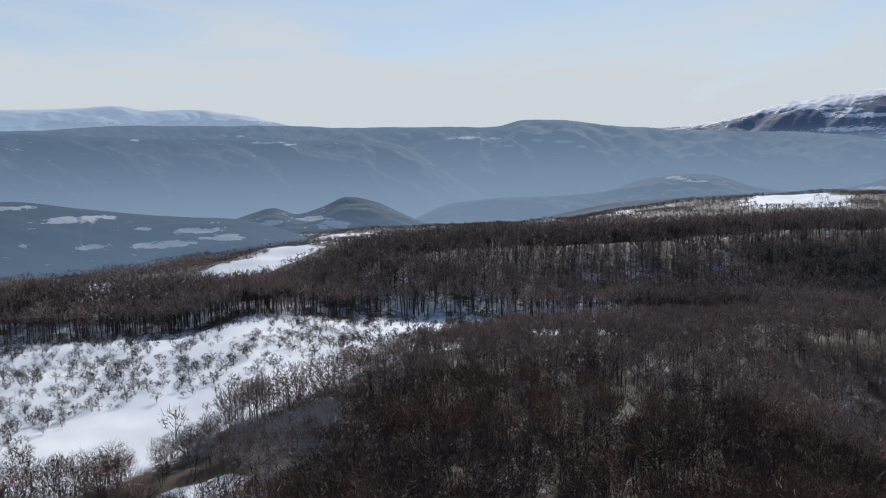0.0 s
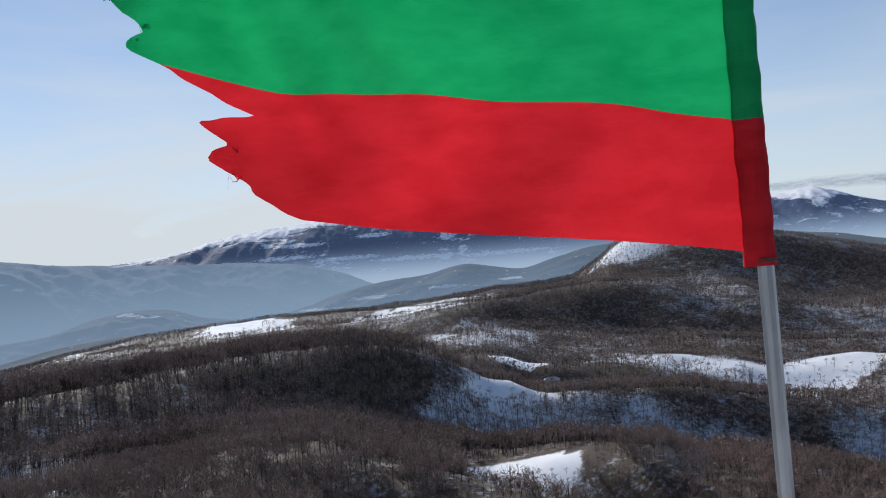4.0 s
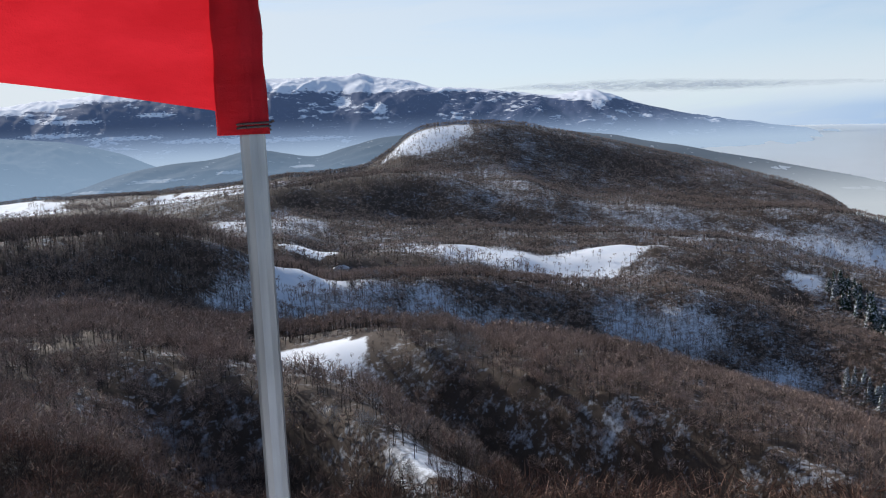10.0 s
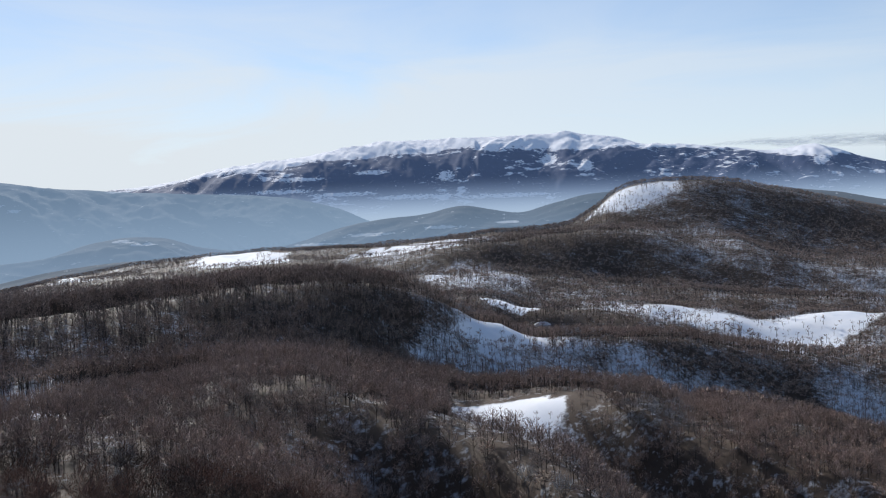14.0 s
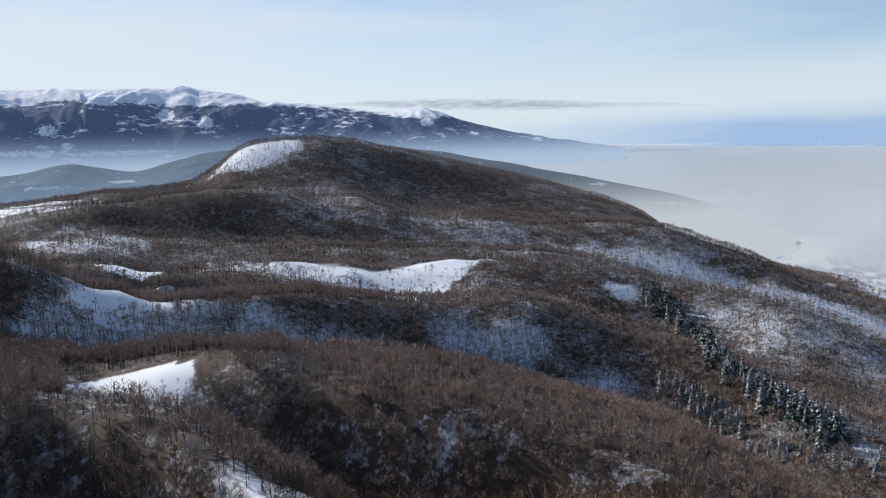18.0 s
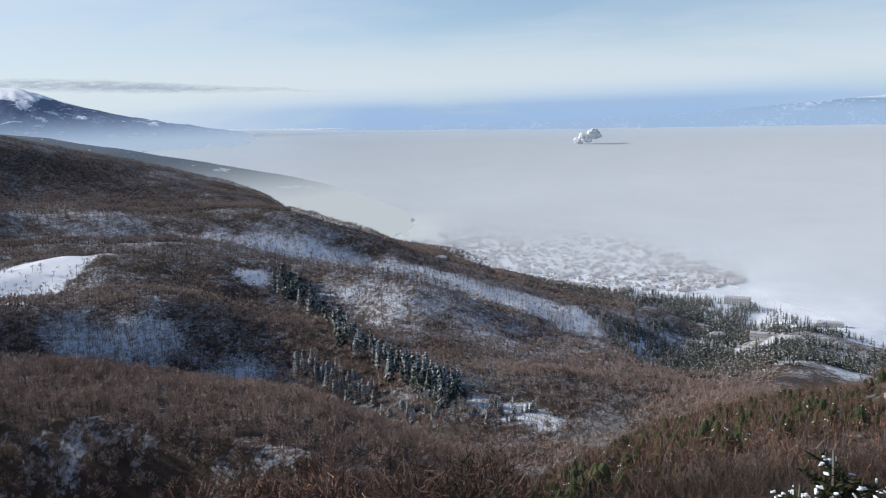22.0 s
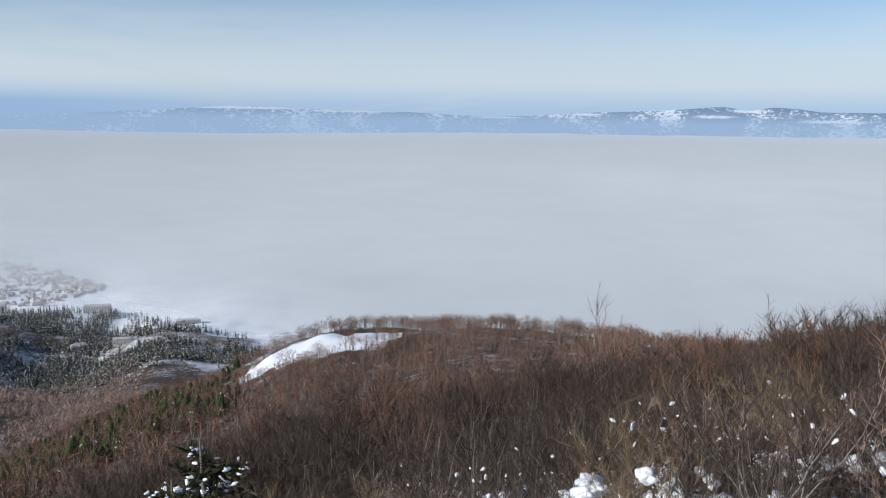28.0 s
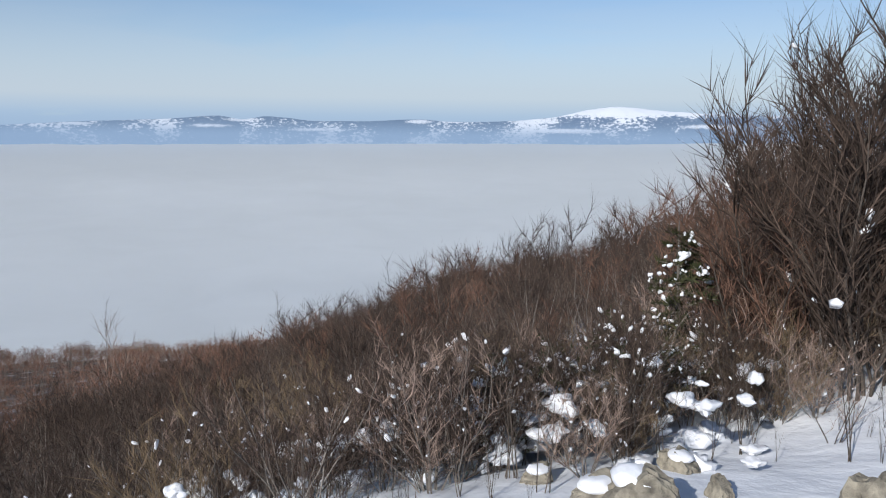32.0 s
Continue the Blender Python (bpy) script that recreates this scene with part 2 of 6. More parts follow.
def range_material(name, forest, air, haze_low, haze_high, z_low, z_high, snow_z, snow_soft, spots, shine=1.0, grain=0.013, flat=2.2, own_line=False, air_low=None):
    """Far hills: woods and snow, haze painted into emission and the bluish wood colour."""
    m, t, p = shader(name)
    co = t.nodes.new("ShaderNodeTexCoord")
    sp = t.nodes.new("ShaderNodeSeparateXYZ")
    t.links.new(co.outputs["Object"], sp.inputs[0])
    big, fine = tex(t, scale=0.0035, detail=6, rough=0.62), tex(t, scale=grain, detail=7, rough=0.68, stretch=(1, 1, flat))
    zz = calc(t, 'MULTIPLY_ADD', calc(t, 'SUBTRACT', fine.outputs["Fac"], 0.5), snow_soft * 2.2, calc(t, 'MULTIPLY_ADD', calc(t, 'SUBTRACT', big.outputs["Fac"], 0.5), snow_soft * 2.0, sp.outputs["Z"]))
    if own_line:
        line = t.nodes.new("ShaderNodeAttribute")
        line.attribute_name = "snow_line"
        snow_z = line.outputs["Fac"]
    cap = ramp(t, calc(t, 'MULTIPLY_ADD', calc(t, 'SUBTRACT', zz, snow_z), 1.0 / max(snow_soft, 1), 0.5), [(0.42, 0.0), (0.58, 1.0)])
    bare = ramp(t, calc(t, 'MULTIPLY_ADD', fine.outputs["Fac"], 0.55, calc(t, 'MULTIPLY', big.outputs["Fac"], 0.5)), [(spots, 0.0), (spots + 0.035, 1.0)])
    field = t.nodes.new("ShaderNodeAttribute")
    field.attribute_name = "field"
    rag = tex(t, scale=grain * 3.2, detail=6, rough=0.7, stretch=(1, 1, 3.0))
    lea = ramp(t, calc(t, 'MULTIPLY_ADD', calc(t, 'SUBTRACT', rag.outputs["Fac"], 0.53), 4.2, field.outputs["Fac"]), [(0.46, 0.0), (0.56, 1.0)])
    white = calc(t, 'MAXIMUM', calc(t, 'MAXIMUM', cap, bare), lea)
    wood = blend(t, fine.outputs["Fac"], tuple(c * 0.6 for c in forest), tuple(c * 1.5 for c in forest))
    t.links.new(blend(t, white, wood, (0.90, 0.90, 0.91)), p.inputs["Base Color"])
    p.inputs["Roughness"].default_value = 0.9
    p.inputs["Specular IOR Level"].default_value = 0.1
    # painted haze: emission mixed over the surface, stronger towards the foot
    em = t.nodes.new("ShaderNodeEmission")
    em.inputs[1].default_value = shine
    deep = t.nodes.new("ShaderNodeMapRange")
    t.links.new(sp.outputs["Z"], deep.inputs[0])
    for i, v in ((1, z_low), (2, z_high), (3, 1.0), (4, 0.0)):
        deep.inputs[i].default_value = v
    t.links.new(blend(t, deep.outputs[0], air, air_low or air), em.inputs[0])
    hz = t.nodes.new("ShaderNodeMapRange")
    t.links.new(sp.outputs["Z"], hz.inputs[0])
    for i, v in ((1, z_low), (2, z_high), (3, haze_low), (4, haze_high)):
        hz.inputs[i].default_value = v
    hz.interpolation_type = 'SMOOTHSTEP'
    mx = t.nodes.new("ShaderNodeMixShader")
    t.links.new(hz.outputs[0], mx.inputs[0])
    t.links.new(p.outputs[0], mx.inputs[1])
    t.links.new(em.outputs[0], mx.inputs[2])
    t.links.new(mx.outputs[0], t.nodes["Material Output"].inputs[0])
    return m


# ---- building helpers ----
def mesh_from(name, verts, tris, mats, index=None, smooth=False):
    me = bpy.data.meshes.new(name)
    verts, tris = np.asarray(verts, np.float32), np.asarray(tris, np.int32)
    k = tris.shape[1]
    me.vertices.add(len(verts))
    me.vertices.foreach_set("co", verts.ravel())
    me.loops.add(tris.size)
    me.loops.foreach_set("vertex_index", tris.ravel())
    me.polygons.add(len(tris))
    me.polygons.foreach_set("loop_start", np.arange(0, tris.size, k, dtype=np.int32))
    for m in mats:
        me.materials.append(m)
    if index is not None:
        me.polygons.foreach_set("material_index", np.asarray(index, np.int32))
    me.polygons.foreach_set("use_smooth", np.full(len(tris), smooth))
    me.update(calc_edges=True)
    return me


def part(name, bm, material, parent, label=""):
    """One bmesh (or mesh) as one mesh object under a thing."""
    if isinstance(bm, bmesh.types.BMesh):
        me = bpy.data.meshes.new(name)
        bm.to_mesh(me)
        bm.free()
    else:
        me = bm
    if material and not me.materials:
        me.materials.append(material)
    ob = new(name, me)
    ob.parent = parent
    return tagged(ob, label)


def thing(name, at, label, category, group="", kind=""):
    ob = new(name)
    ob.location = at
    return tagged(ob, label, category, group, kind)


def grid_faces(nu, nv, wrap=False):
    """Quads of a grid with nu columns of nv points."""
    i, j = np.meshgrid(np.arange(nu if wrap else nu - 1), np.arange(nv - 1), indexing="ij")
    a, b = i * nv + j, ((i + 1) % nu) * nv + j
    return np.stack([a, b, b + 1, a + 1], -1).reshape(-1, 4)


def lattice(n, seed):
    return np.random.RandomState(seed).rand(n, n)


LAT = lattice(256, 5)


def value_noise(x, y):
    xi, yi = np.floor(x).astype(int), np.floor(y).astype(int)
    fx, fy = x - xi, y - yi
    fx, fy = fx * fx * (3 - 2 * fx), fy * fy * (3 - 2 * fy)
    a, b, c, d = (LAT[(xi + i) % 256, (yi + j) % 256] for i, j in ((0, 0), (1, 0), (0, 1), (1, 1)))
    return (a * (1 - fx) + b * fx) * (1 - fy) + (c * (1 - fx) + d * fx) * fy - 0.5


def fbm(x, y, octaves=4, gain=0.5):
    s, amp = 0.0, 1.0
    for o in range(octaves):
        s = s + amp * value_noise(x * 2 ** o + 17.3 * o, y * 2 ** o + 9.1 * o)
        amp *= gain
    return s


def pchip(xk, yk, x):
    """Monotone cubic through the knots."""
    xk, yk = np.asarray(xk, float), np.asarray(yk, float)
    h, d = np.diff(xk), np.diff(yk) / np.diff(xk)
    m = np.zeros(len(xk))
    for i in range(1, len(xk) - 1):
        if d[i - 1] * d[i] > 0:
            w1, w2 = 2 * h[i] + h[i - 1], h[i] + 2 * h[i - 1]
            m[i] = (w1 + w2) / (w1 / d[i - 1] + w2 / d[i])
    m[0], m[-1] = d[0], d[-1]
    x = np.clip(x, xk[0], xk[-1])
    i = np.clip(np.searchsorted(xk, x) - 1, 0, len(xk) - 2)
    t = (x - xk[i]) / h[i]
    return ((2 * t ** 3 - 3 * t ** 2 + 1) * yk[i] + (t ** 3 - 2 * t ** 2 + t) * h[i] * m[i]
            + (3 * t ** 2 - 2 * t ** 3) * yk[i + 1] + (t ** 3 - t ** 2) * h[i] * m[i + 1])


# ---- terrain: ridge and valley lines round the summit ----
OX, OY, EYE = 1.29, 2.2, 1.62           # the camera's resting place on the summit
# each line: tree height to take off, then (bearing, distance, angle above the level), fitted to the camera's view
LINES = [
    # spur R0 in front, and the near brow on the far side
    (7, [(-75, 85, -20), (-64, 92, -19.2), (-59, 100, -18.5), (-50, 122, -16.1), (-40.6, 160, -13.3), (-34, 185, -11.8), (-26, 205, -11.1), (-18, 225, -11.1), (-13, 230, -10.5),
         (-7.5, 220, -11.1), (-3.7, 205, -12.8), (2, 190, -14.3), (9.7, 150, -17.2), (14, 125, -20.5), (22, 108, -24), (35, 92, -27), (50, 85, -26.5), (58, 95, -23.6),
         (64, 110, -21.1), (70, 125, -18.8), (75.5, 140, -17.4), (79.3, 150, -16.5), (83.4, 160, -14.6), (88.8, 168, -13.4), (99, 160, -13.4), (106, 145, -13.6), (113, 130, -14), (130, 110, -14), (165, 100, -12), (285, 85, -20)]),
    # foot of the wood R1, and spur C
    (0, [(-75, 300, -10.7), (-63, 300, -10.7), (-55, 300, -10.8), (-48, 300, -9.95), (-42, 305, -10.6), (-34, 310, -10.8), (-20, 330, -10.8), (-8, 360, -11.6), (0, 345, -13.6), (5, 332, -14.2), (9.5, 322, -14.2),
         (14.6, 300, -14.6), (17.5, 285, -16.2), (21, 270, -16.8), (26.5, 250, -17.6), (32, 235, -19.1), (39, 215, -21.3), (47, 195, -24.8), (55, 185, -27.5), (65, 230, -25), (75, 250, -23), (85, 262, -21), (110, 260, -20), (165, 250, -20), (285, 300, -10.7)]),
    # valley under spur C
    (0, [(-75, 330, -9.6), (-48, 325, -9.2), (-34, 332, -9.5), (-20, 360, -9.6), (-8, 400, -10.2), (0, 490, -11.9), (5, 520, -12.8), (12, 562, -13.5), (25, 612, -15.2), (38.6, 600, -18.9), (46, 545, -21.2), (54, 475, -22.6),
         (62, 500, -20.9), (70, 600, -18.8), (75, 760, -17.1), (85, 900, -17), (110, 900, -18), (165, 900, -18), (285, 330, -9.6)]),
    # wooded ridge R1, the hut's shoulder, the slope with the spruces
    (11, [(-75, 400, -7.4), (-63, 400, -8.5), (-56.6, 390, -9.25), (-50, 380, -9.1), (-46.5, 378, -8.1), (-43.4, 376, -6.8), (-40, 376, -5.8), (-32, 385, -5.0), (-24.6, 402, -5.0), (-15, 455, -4.3), (-7, 525, -3.85), (-3.3, 560, -4.3), (0.5, 565, -5.5),
          (4, 590, -7.4), (8, 620, -8.3), (14, 640, -8.3), (24, 700, -9.6), (30, 720, -9.4), (40, 700, -12.6), (46, 640, -14.8), (54, 560, -17.2), (62, 590, -17.4), (70, 700, -17.2), (75, 870, -15.6), (85, 1050, -15.5), (110, 1050, -17), (165, 1050, -16), (285, 400, -7.4)]),
    # the high meadow, spur B
    (7, [(-75, 650, -9.5), (-60, 650, -9.7), (-45, 650, -8.8), (-30, 680, -7.4), (-15, 720, -6.2), (-7, 740, -5.6), (0, 740, -6.4), (3.6, 770, -6.4), (7.4, 780, -7.3), (15, 880, -7.3), (24, 890, -7.6), (28, 900, -7.6), (35, 910, -8.1), (40.4, 900, -9.1), (46, 880, -9.7),
         (50.4, 850, -10.8), (58, 800, -13.6), (66, 760, -16.7), (70, 790, -17.6), (75, 1000, -15.2), (85, 1250, -14.0), (110, 1250, -14), (165, 1250, -13), (285, 650, -9.5)]),
    # folds behind spur B, fields of the valley
    (4, [(-75, 900, -7.8), (-60, 900, -7.7), (-45, 950, -6.1), (-30, 900, -5.6), (-15, 900, -5), (0, 960, -5.0), (8, 1000, -5.8), (15, 1020, -6.2), (28, 1040, -6.9), (36, 1060, -7.8), (41, 1070, -9.5), (50, 1010, -12.1), (58, 960, -15.1), (66, 935, -17.8),
         (70, 980, -16.8), (75, 1200, -13.9), (85, 1450, -12.5), (110, 1450, -12.6), (165, 1450, -12.5), (285, 900, -7.8)]),
    # spur A and the foot of the white hill
    (7, [(-75, 1150, -6.9), (-60, 1150, -6.9), (-45, 1200, -5.4), (-30, 1150, -4.8), (-15, 1150, -4.2), (-7, 1120, -4.0), (0, 1150, -3.3), (5, 1200, -2.6), (10, 1280, -2.1), (15, 1300, -2.4), (19, 1300, -3.2), (24, 1280, -4.2), (28, 1280, -4.9), (33, 1300, -5.3), (37, 1310, -5.35), (40.7, 1300, -5.65),
         (45, 1280, -6.8), (50.5, 1230, -9.0), (58, 1180, -11.65), (66, 1130, -14.4), (69.5, 1130, -15.4), (75, 1400, -12.9), (85, 1640, -11.3), (110, 1650, -11.3), (165, 1650, -11.2), (285, 1150, -6.9)]),
    # the white hill and its long shoulder
    (5, [(-75, 1500, -5.8), (-62, 1500, -5.9), (-55.5, 1500, -6.0), (-48, 1480, -5.9), (-40, 1500, -4.9), (-30, 1500, -4.7), (-20, 1450, -3.6), (-12, 1450, -3.0), (-5, 1450, -2.8), (4.5, 1500, -2.35), (9.9, 1600, -1.95), (11.8, 1680, -1.0), (13.2, 1730, 0.1), (15.1, 1750, 0.68),
         (18.1, 1750, 0.78), (22.7, 1800, 0.12), (26.6, 1850, -0.85), (32, 1900, -2.15), (35.4, 1900, -3.2), (37.3, 1900, -3.7), (40.3, 1850, -4.9), (42, 1800, -6.1), (45.5, 1750, -7.4), (50, 1720, -8.7), (56, 1720, -10.3), (62, 1720, -10.75), (85, 1850, -9.95), (165, 1850, -9.95), (285, 1500, -5.8)]),
    # far shoulder running down into the fog
    (0, [(-75, 1900, -5), (-20, 1900, -5), (10, 2050, -3.6), (26, 2150, -3.0), (30, 2300, -3.6), (32, 2400, -4.0), (37.3, 2420, -5.0), (40.3, 2420, -6.0), (43.7, 2380, -7.0), (47, 2300, -7.8), (52, 2250, -8.1), (60, 2250, -8.25), (165, 2250, -8.25), (285, 1900, -5)]),
    # plain, running out under the far hills
    (0, [(-75, 2700, -5), (10, 2700, -4.4), (26, 2800, -4.2), (34, 2900, -4.4), (44, 2900, -6.2), (60, 3000, -6.25), (165, 3000, -6.25), (285, 2700, -5)]),
    (0, [(-75, 4950, -3.5), (10, 4950, -3.2), (34, 4950, -3.6), (60, 4950, -3.8), (165, 4950, -3.8), (285, 4950, -3.5)]),
]
# hollows in front of a line: the line, how far along from the one before, then (bearing, depth under the straight slope)
DIPS = [
    (0, 0.80, [(-75, 0), (-24, 0), (-16, 3), (-9, 9), (-3, 20), (3, 26), (9, 25), (14, 15), (20, 3), (26, 0), (285, 0)]),
    (1, 0.80, [(-75, 0), (-6, 0), (2, 5), (8, 14), (14, 30), (20, 42), (26, 48), (33, 48), (40, 43), (47, 32), (55, 12), (62, 0), (285, 0)]),
    (4, 0.42, [(-75, 0), (-4, 0), (4, 12), (12, 18), (24, 18), (34, 14), (44, 16), (54, 14), (62, 6), (70, 0), (285, 0)]),
    (5, 0.40, [(-75, 0), (-4, 0), (6, 8), (16, 10), (28, 12), (38, 16), (50, 18), (60, 12), (68, 0), (285, 0)]),
    (6, 0.35, [(-75, 0), (-4, 0), (6, 14), (16, 20), (28, 18), (38, 16), (50, 14), (60, 8), (68, 0), (285, 0)]),
    (7, 0.34, [(-75, 0), (-2, 0), (8, 14), (16, 24), (24, 22), (34, 18), (42, 10), (52, 0), (285, 0)]),
]
# the summit's brow: distance, then (bearing, height)
BROW = [
    (2.6, [(-75, -0.8), (55, -0.85), (85, -0.5), (110, -0.2), (135, -0.08), (150, -0.03), (165, 0.0), (285, -0.1)]),
    (4.2, [(-75, -2.2), (55, -2.3), (80, -1.5), (95, -1.0), (115, -0.5), (135, -0.22), (150, -0.1), (165, 0.0), (285, -0.4)]),
    (8.0, [(-75, -5.0), (55, -5.0), (72, -4.2), (85, -3.2), (100, -2.5), (112, -2.0), (130, -1.4), (145, -0.75), (156, -0.4), (165, -0.3), (285, -2.5)]),
    (25.0, [(-75, -13.5), (50, -14), (70, -12), (85, -10), (100, -8.5), (112, -7.2), (120, -6.2), (128, -5.0), (136, -4.0), (145, -3.0), (152, -2.4), (165, -2), (285, -10)]),
    (50.0, [(-75, -23.5), (-40, -26), (50, -26), (70, -21), (85, -19), (100, -17), (115, -13.5), (130, -10), (145, -8), (165, -7), (285, -20)]),
]


def smooth_keys(keys, col, az):
    k = np.array(keys, float)
    first = float(pchip(k[:, 0], k[:, col], np.array([-70.0]))[0])
    rear = np.clip((az - 240) / 50, 0, 1)
    return pchip(k[:, 0], k[:, col], az) * (1 - rear) + first * rear


AZ = np.concatenate([np.arange(-70, 160, 0.48), np.arange(160, 290, 2.5)])
RR = np.concatenate([[0.6, 1.5, 2.5], np.geomspace(3.4, 60, 34), np.geomspace(62.5, 420, 74), np.geomspace(425, 2600, 110), np.geomspace(2700, 4960, 14)])


def build_heights():
    rs, zs = [np.zeros_like(AZ)], [np.zeros_like(AZ)]
    for r, keys in BROW:
        rs.append(np.full_like(AZ, r))
        zs.append(smooth_keys(keys, 1, AZ))
    for k, (tall, keys) in enumerate(LINES):
        if k == 0:
            tall = np.interp(AZ, [48, 60], [7.0, 3.3])
        r, el = smooth_keys(keys, 1, AZ), smooth_keys(keys, 2, AZ)
        rs.append(np.maximum(r, rs[-1] + 12))
        zs.append(EYE + rs[-1] * np.tan(np.radians(el)) - tall)
    lines = np.array(rs)
    for k, share, keys in reversed(DIPS):
        j = k + 1 + len(BROW)
        cut = np.full_like(AZ, share)
        rs.insert(j, rs[j - 1] + (rs[j] - rs[j - 1]) * cut)
        zs.insert(j, zs[j - 1] + (zs[j] - zs[j - 1]) * cut - smooth_keys(keys, 1, AZ))
    rs, zs = np.array(rs), np.array(zs)
    h = np.array([pchip(rs[:, i], zs[:, i], RR) for i in range(len(AZ))])
    a, r = np.meshgrid(np.radians(AZ), RR, indexing="ij")
    x, y = OX + r * np.sin(a), OY + r * np.cos(a)
    rough = np.clip((r - 6) / 60, 0, 1)
    h = h + rough * (fbm(x / 70, y / 70, 4) * np.clip(r / 60, 1.0, 7.0) + fbm(x / 9 + 40, y / 9, 3) * 0.7) * np.where(r > 2300, 0.3, 1.0)
    hollow = np.clip((r - 380) / 300, 0, 1) * np.clip((1650 - r) / 300, 0, 1)
    h = h + hollow * (0.25 - 2.0 * np.abs(fbm(x / 210 + 2.2, y / 210, 3))) * 10
    h = h + np.clip((r - 2.5) / 4, 0, 1) * fbm(x / 2.2, y / 2.2 + 7, 3) * 0.22
    # the near side of the snow ledge is lowered to show more of it to the camera
    az = np.degrees(a)
    side = np.clip((az - 77) / 4, 0, 1) * np.clip((94 - az) / 3, 0, 1)
    h = h - 1.2 * side * np.clip((r - 50) / 55, 0, 1) * np.clip((150 - r) / 36, 0, 1) + 2.2 * side * fbm(x / 8 + 3, y / 8, 4, 0.6) * np.clip((r - 95) / 15, 0, 1) * np.clip((165 - r) / 15, 0, 1)
    return h, x, y, lines


HEIGHT, GX, GY, LINE_R = build_heights()


def ground_z(az, r):
    """Height of the ground at a bearing and distance from the camera's resting place."""
    az = np.asarray(az, float)
    i = np.clip(np.searchsorted(AZ, az) - 1, 0, len(AZ) - 2)
    fa = np.clip((az - AZ[i]) / (AZ[i + 1] - AZ[i]), 0, 1)
    j = np.clip(np.searchsorted(RR, r) - 1, 0, len(RR) - 2)
    fr = np.clip((r - RR[j]) / (RR[j + 1] - RR[j]), 0, 1)
    return ((HEIGHT[i, j] * (1 - fr) + HEIGHT[i, j + 1] * fr) * (1 - fa) + (HEIGHT[i + 1, j] * (1 - fr) + HEIGHT[i + 1, j + 1] * fr) * fa)


def place(az, r, up=0.0):
    a = radians(az)
    return Vector((OX + r * math.sin(a), OY + r * math.cos(a), float(ground_z(az, r)) + up))


# clearings of open snow: bearing from, to, distance from, to, how open
CLEAR = [
    (-5.5, 4.5, 1190, 1330, 1.0), (-3, 6, 1370, 1440, 0.9), (-16, -8.5, 1230, 1480, 1.0), (-24, -20, 1330, 1420, 1.0),
    (-46, -38, 1160, 1500, 0.8), (-50, -30, 1500, 2600, 0.65), (79.5, 92.0, 121, 149, 0.9), (13, 19, 126, 140, 0.5),
]
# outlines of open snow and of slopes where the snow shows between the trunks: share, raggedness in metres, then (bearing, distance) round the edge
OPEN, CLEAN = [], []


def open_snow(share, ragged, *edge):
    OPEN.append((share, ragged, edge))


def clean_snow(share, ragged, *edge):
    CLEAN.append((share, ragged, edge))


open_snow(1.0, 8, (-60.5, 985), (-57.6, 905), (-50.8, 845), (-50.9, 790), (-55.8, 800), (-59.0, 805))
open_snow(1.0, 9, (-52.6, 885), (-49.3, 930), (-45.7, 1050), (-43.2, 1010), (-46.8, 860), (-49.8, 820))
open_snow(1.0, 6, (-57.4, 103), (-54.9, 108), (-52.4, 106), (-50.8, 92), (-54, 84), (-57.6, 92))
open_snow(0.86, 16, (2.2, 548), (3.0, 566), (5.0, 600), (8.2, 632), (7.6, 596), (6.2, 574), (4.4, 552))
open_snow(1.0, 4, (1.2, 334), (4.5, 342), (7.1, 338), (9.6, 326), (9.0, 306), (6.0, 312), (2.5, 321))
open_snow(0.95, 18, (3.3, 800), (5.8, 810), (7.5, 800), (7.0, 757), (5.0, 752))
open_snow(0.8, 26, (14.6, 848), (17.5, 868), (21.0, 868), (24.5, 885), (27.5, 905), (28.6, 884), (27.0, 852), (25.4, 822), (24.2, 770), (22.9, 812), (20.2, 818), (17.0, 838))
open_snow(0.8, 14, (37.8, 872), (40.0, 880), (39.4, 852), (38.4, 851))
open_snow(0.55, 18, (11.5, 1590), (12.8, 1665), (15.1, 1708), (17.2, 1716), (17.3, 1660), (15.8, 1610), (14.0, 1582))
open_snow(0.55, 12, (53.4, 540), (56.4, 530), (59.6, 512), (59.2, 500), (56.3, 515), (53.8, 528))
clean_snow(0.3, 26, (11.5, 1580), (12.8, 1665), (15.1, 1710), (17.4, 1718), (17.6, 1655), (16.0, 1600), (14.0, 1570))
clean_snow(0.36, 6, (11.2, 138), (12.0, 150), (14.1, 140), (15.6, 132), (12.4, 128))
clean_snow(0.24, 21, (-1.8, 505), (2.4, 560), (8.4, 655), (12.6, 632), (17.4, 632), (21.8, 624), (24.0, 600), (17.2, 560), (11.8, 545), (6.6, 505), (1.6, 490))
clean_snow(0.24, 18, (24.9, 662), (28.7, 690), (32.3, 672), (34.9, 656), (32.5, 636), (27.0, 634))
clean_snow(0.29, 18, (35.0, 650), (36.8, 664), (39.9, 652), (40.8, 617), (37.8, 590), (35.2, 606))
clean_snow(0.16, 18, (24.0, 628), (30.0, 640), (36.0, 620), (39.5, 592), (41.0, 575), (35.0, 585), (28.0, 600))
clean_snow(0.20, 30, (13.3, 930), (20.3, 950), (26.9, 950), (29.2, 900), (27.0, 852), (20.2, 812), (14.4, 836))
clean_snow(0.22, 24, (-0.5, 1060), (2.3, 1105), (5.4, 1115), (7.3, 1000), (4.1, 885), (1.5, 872))
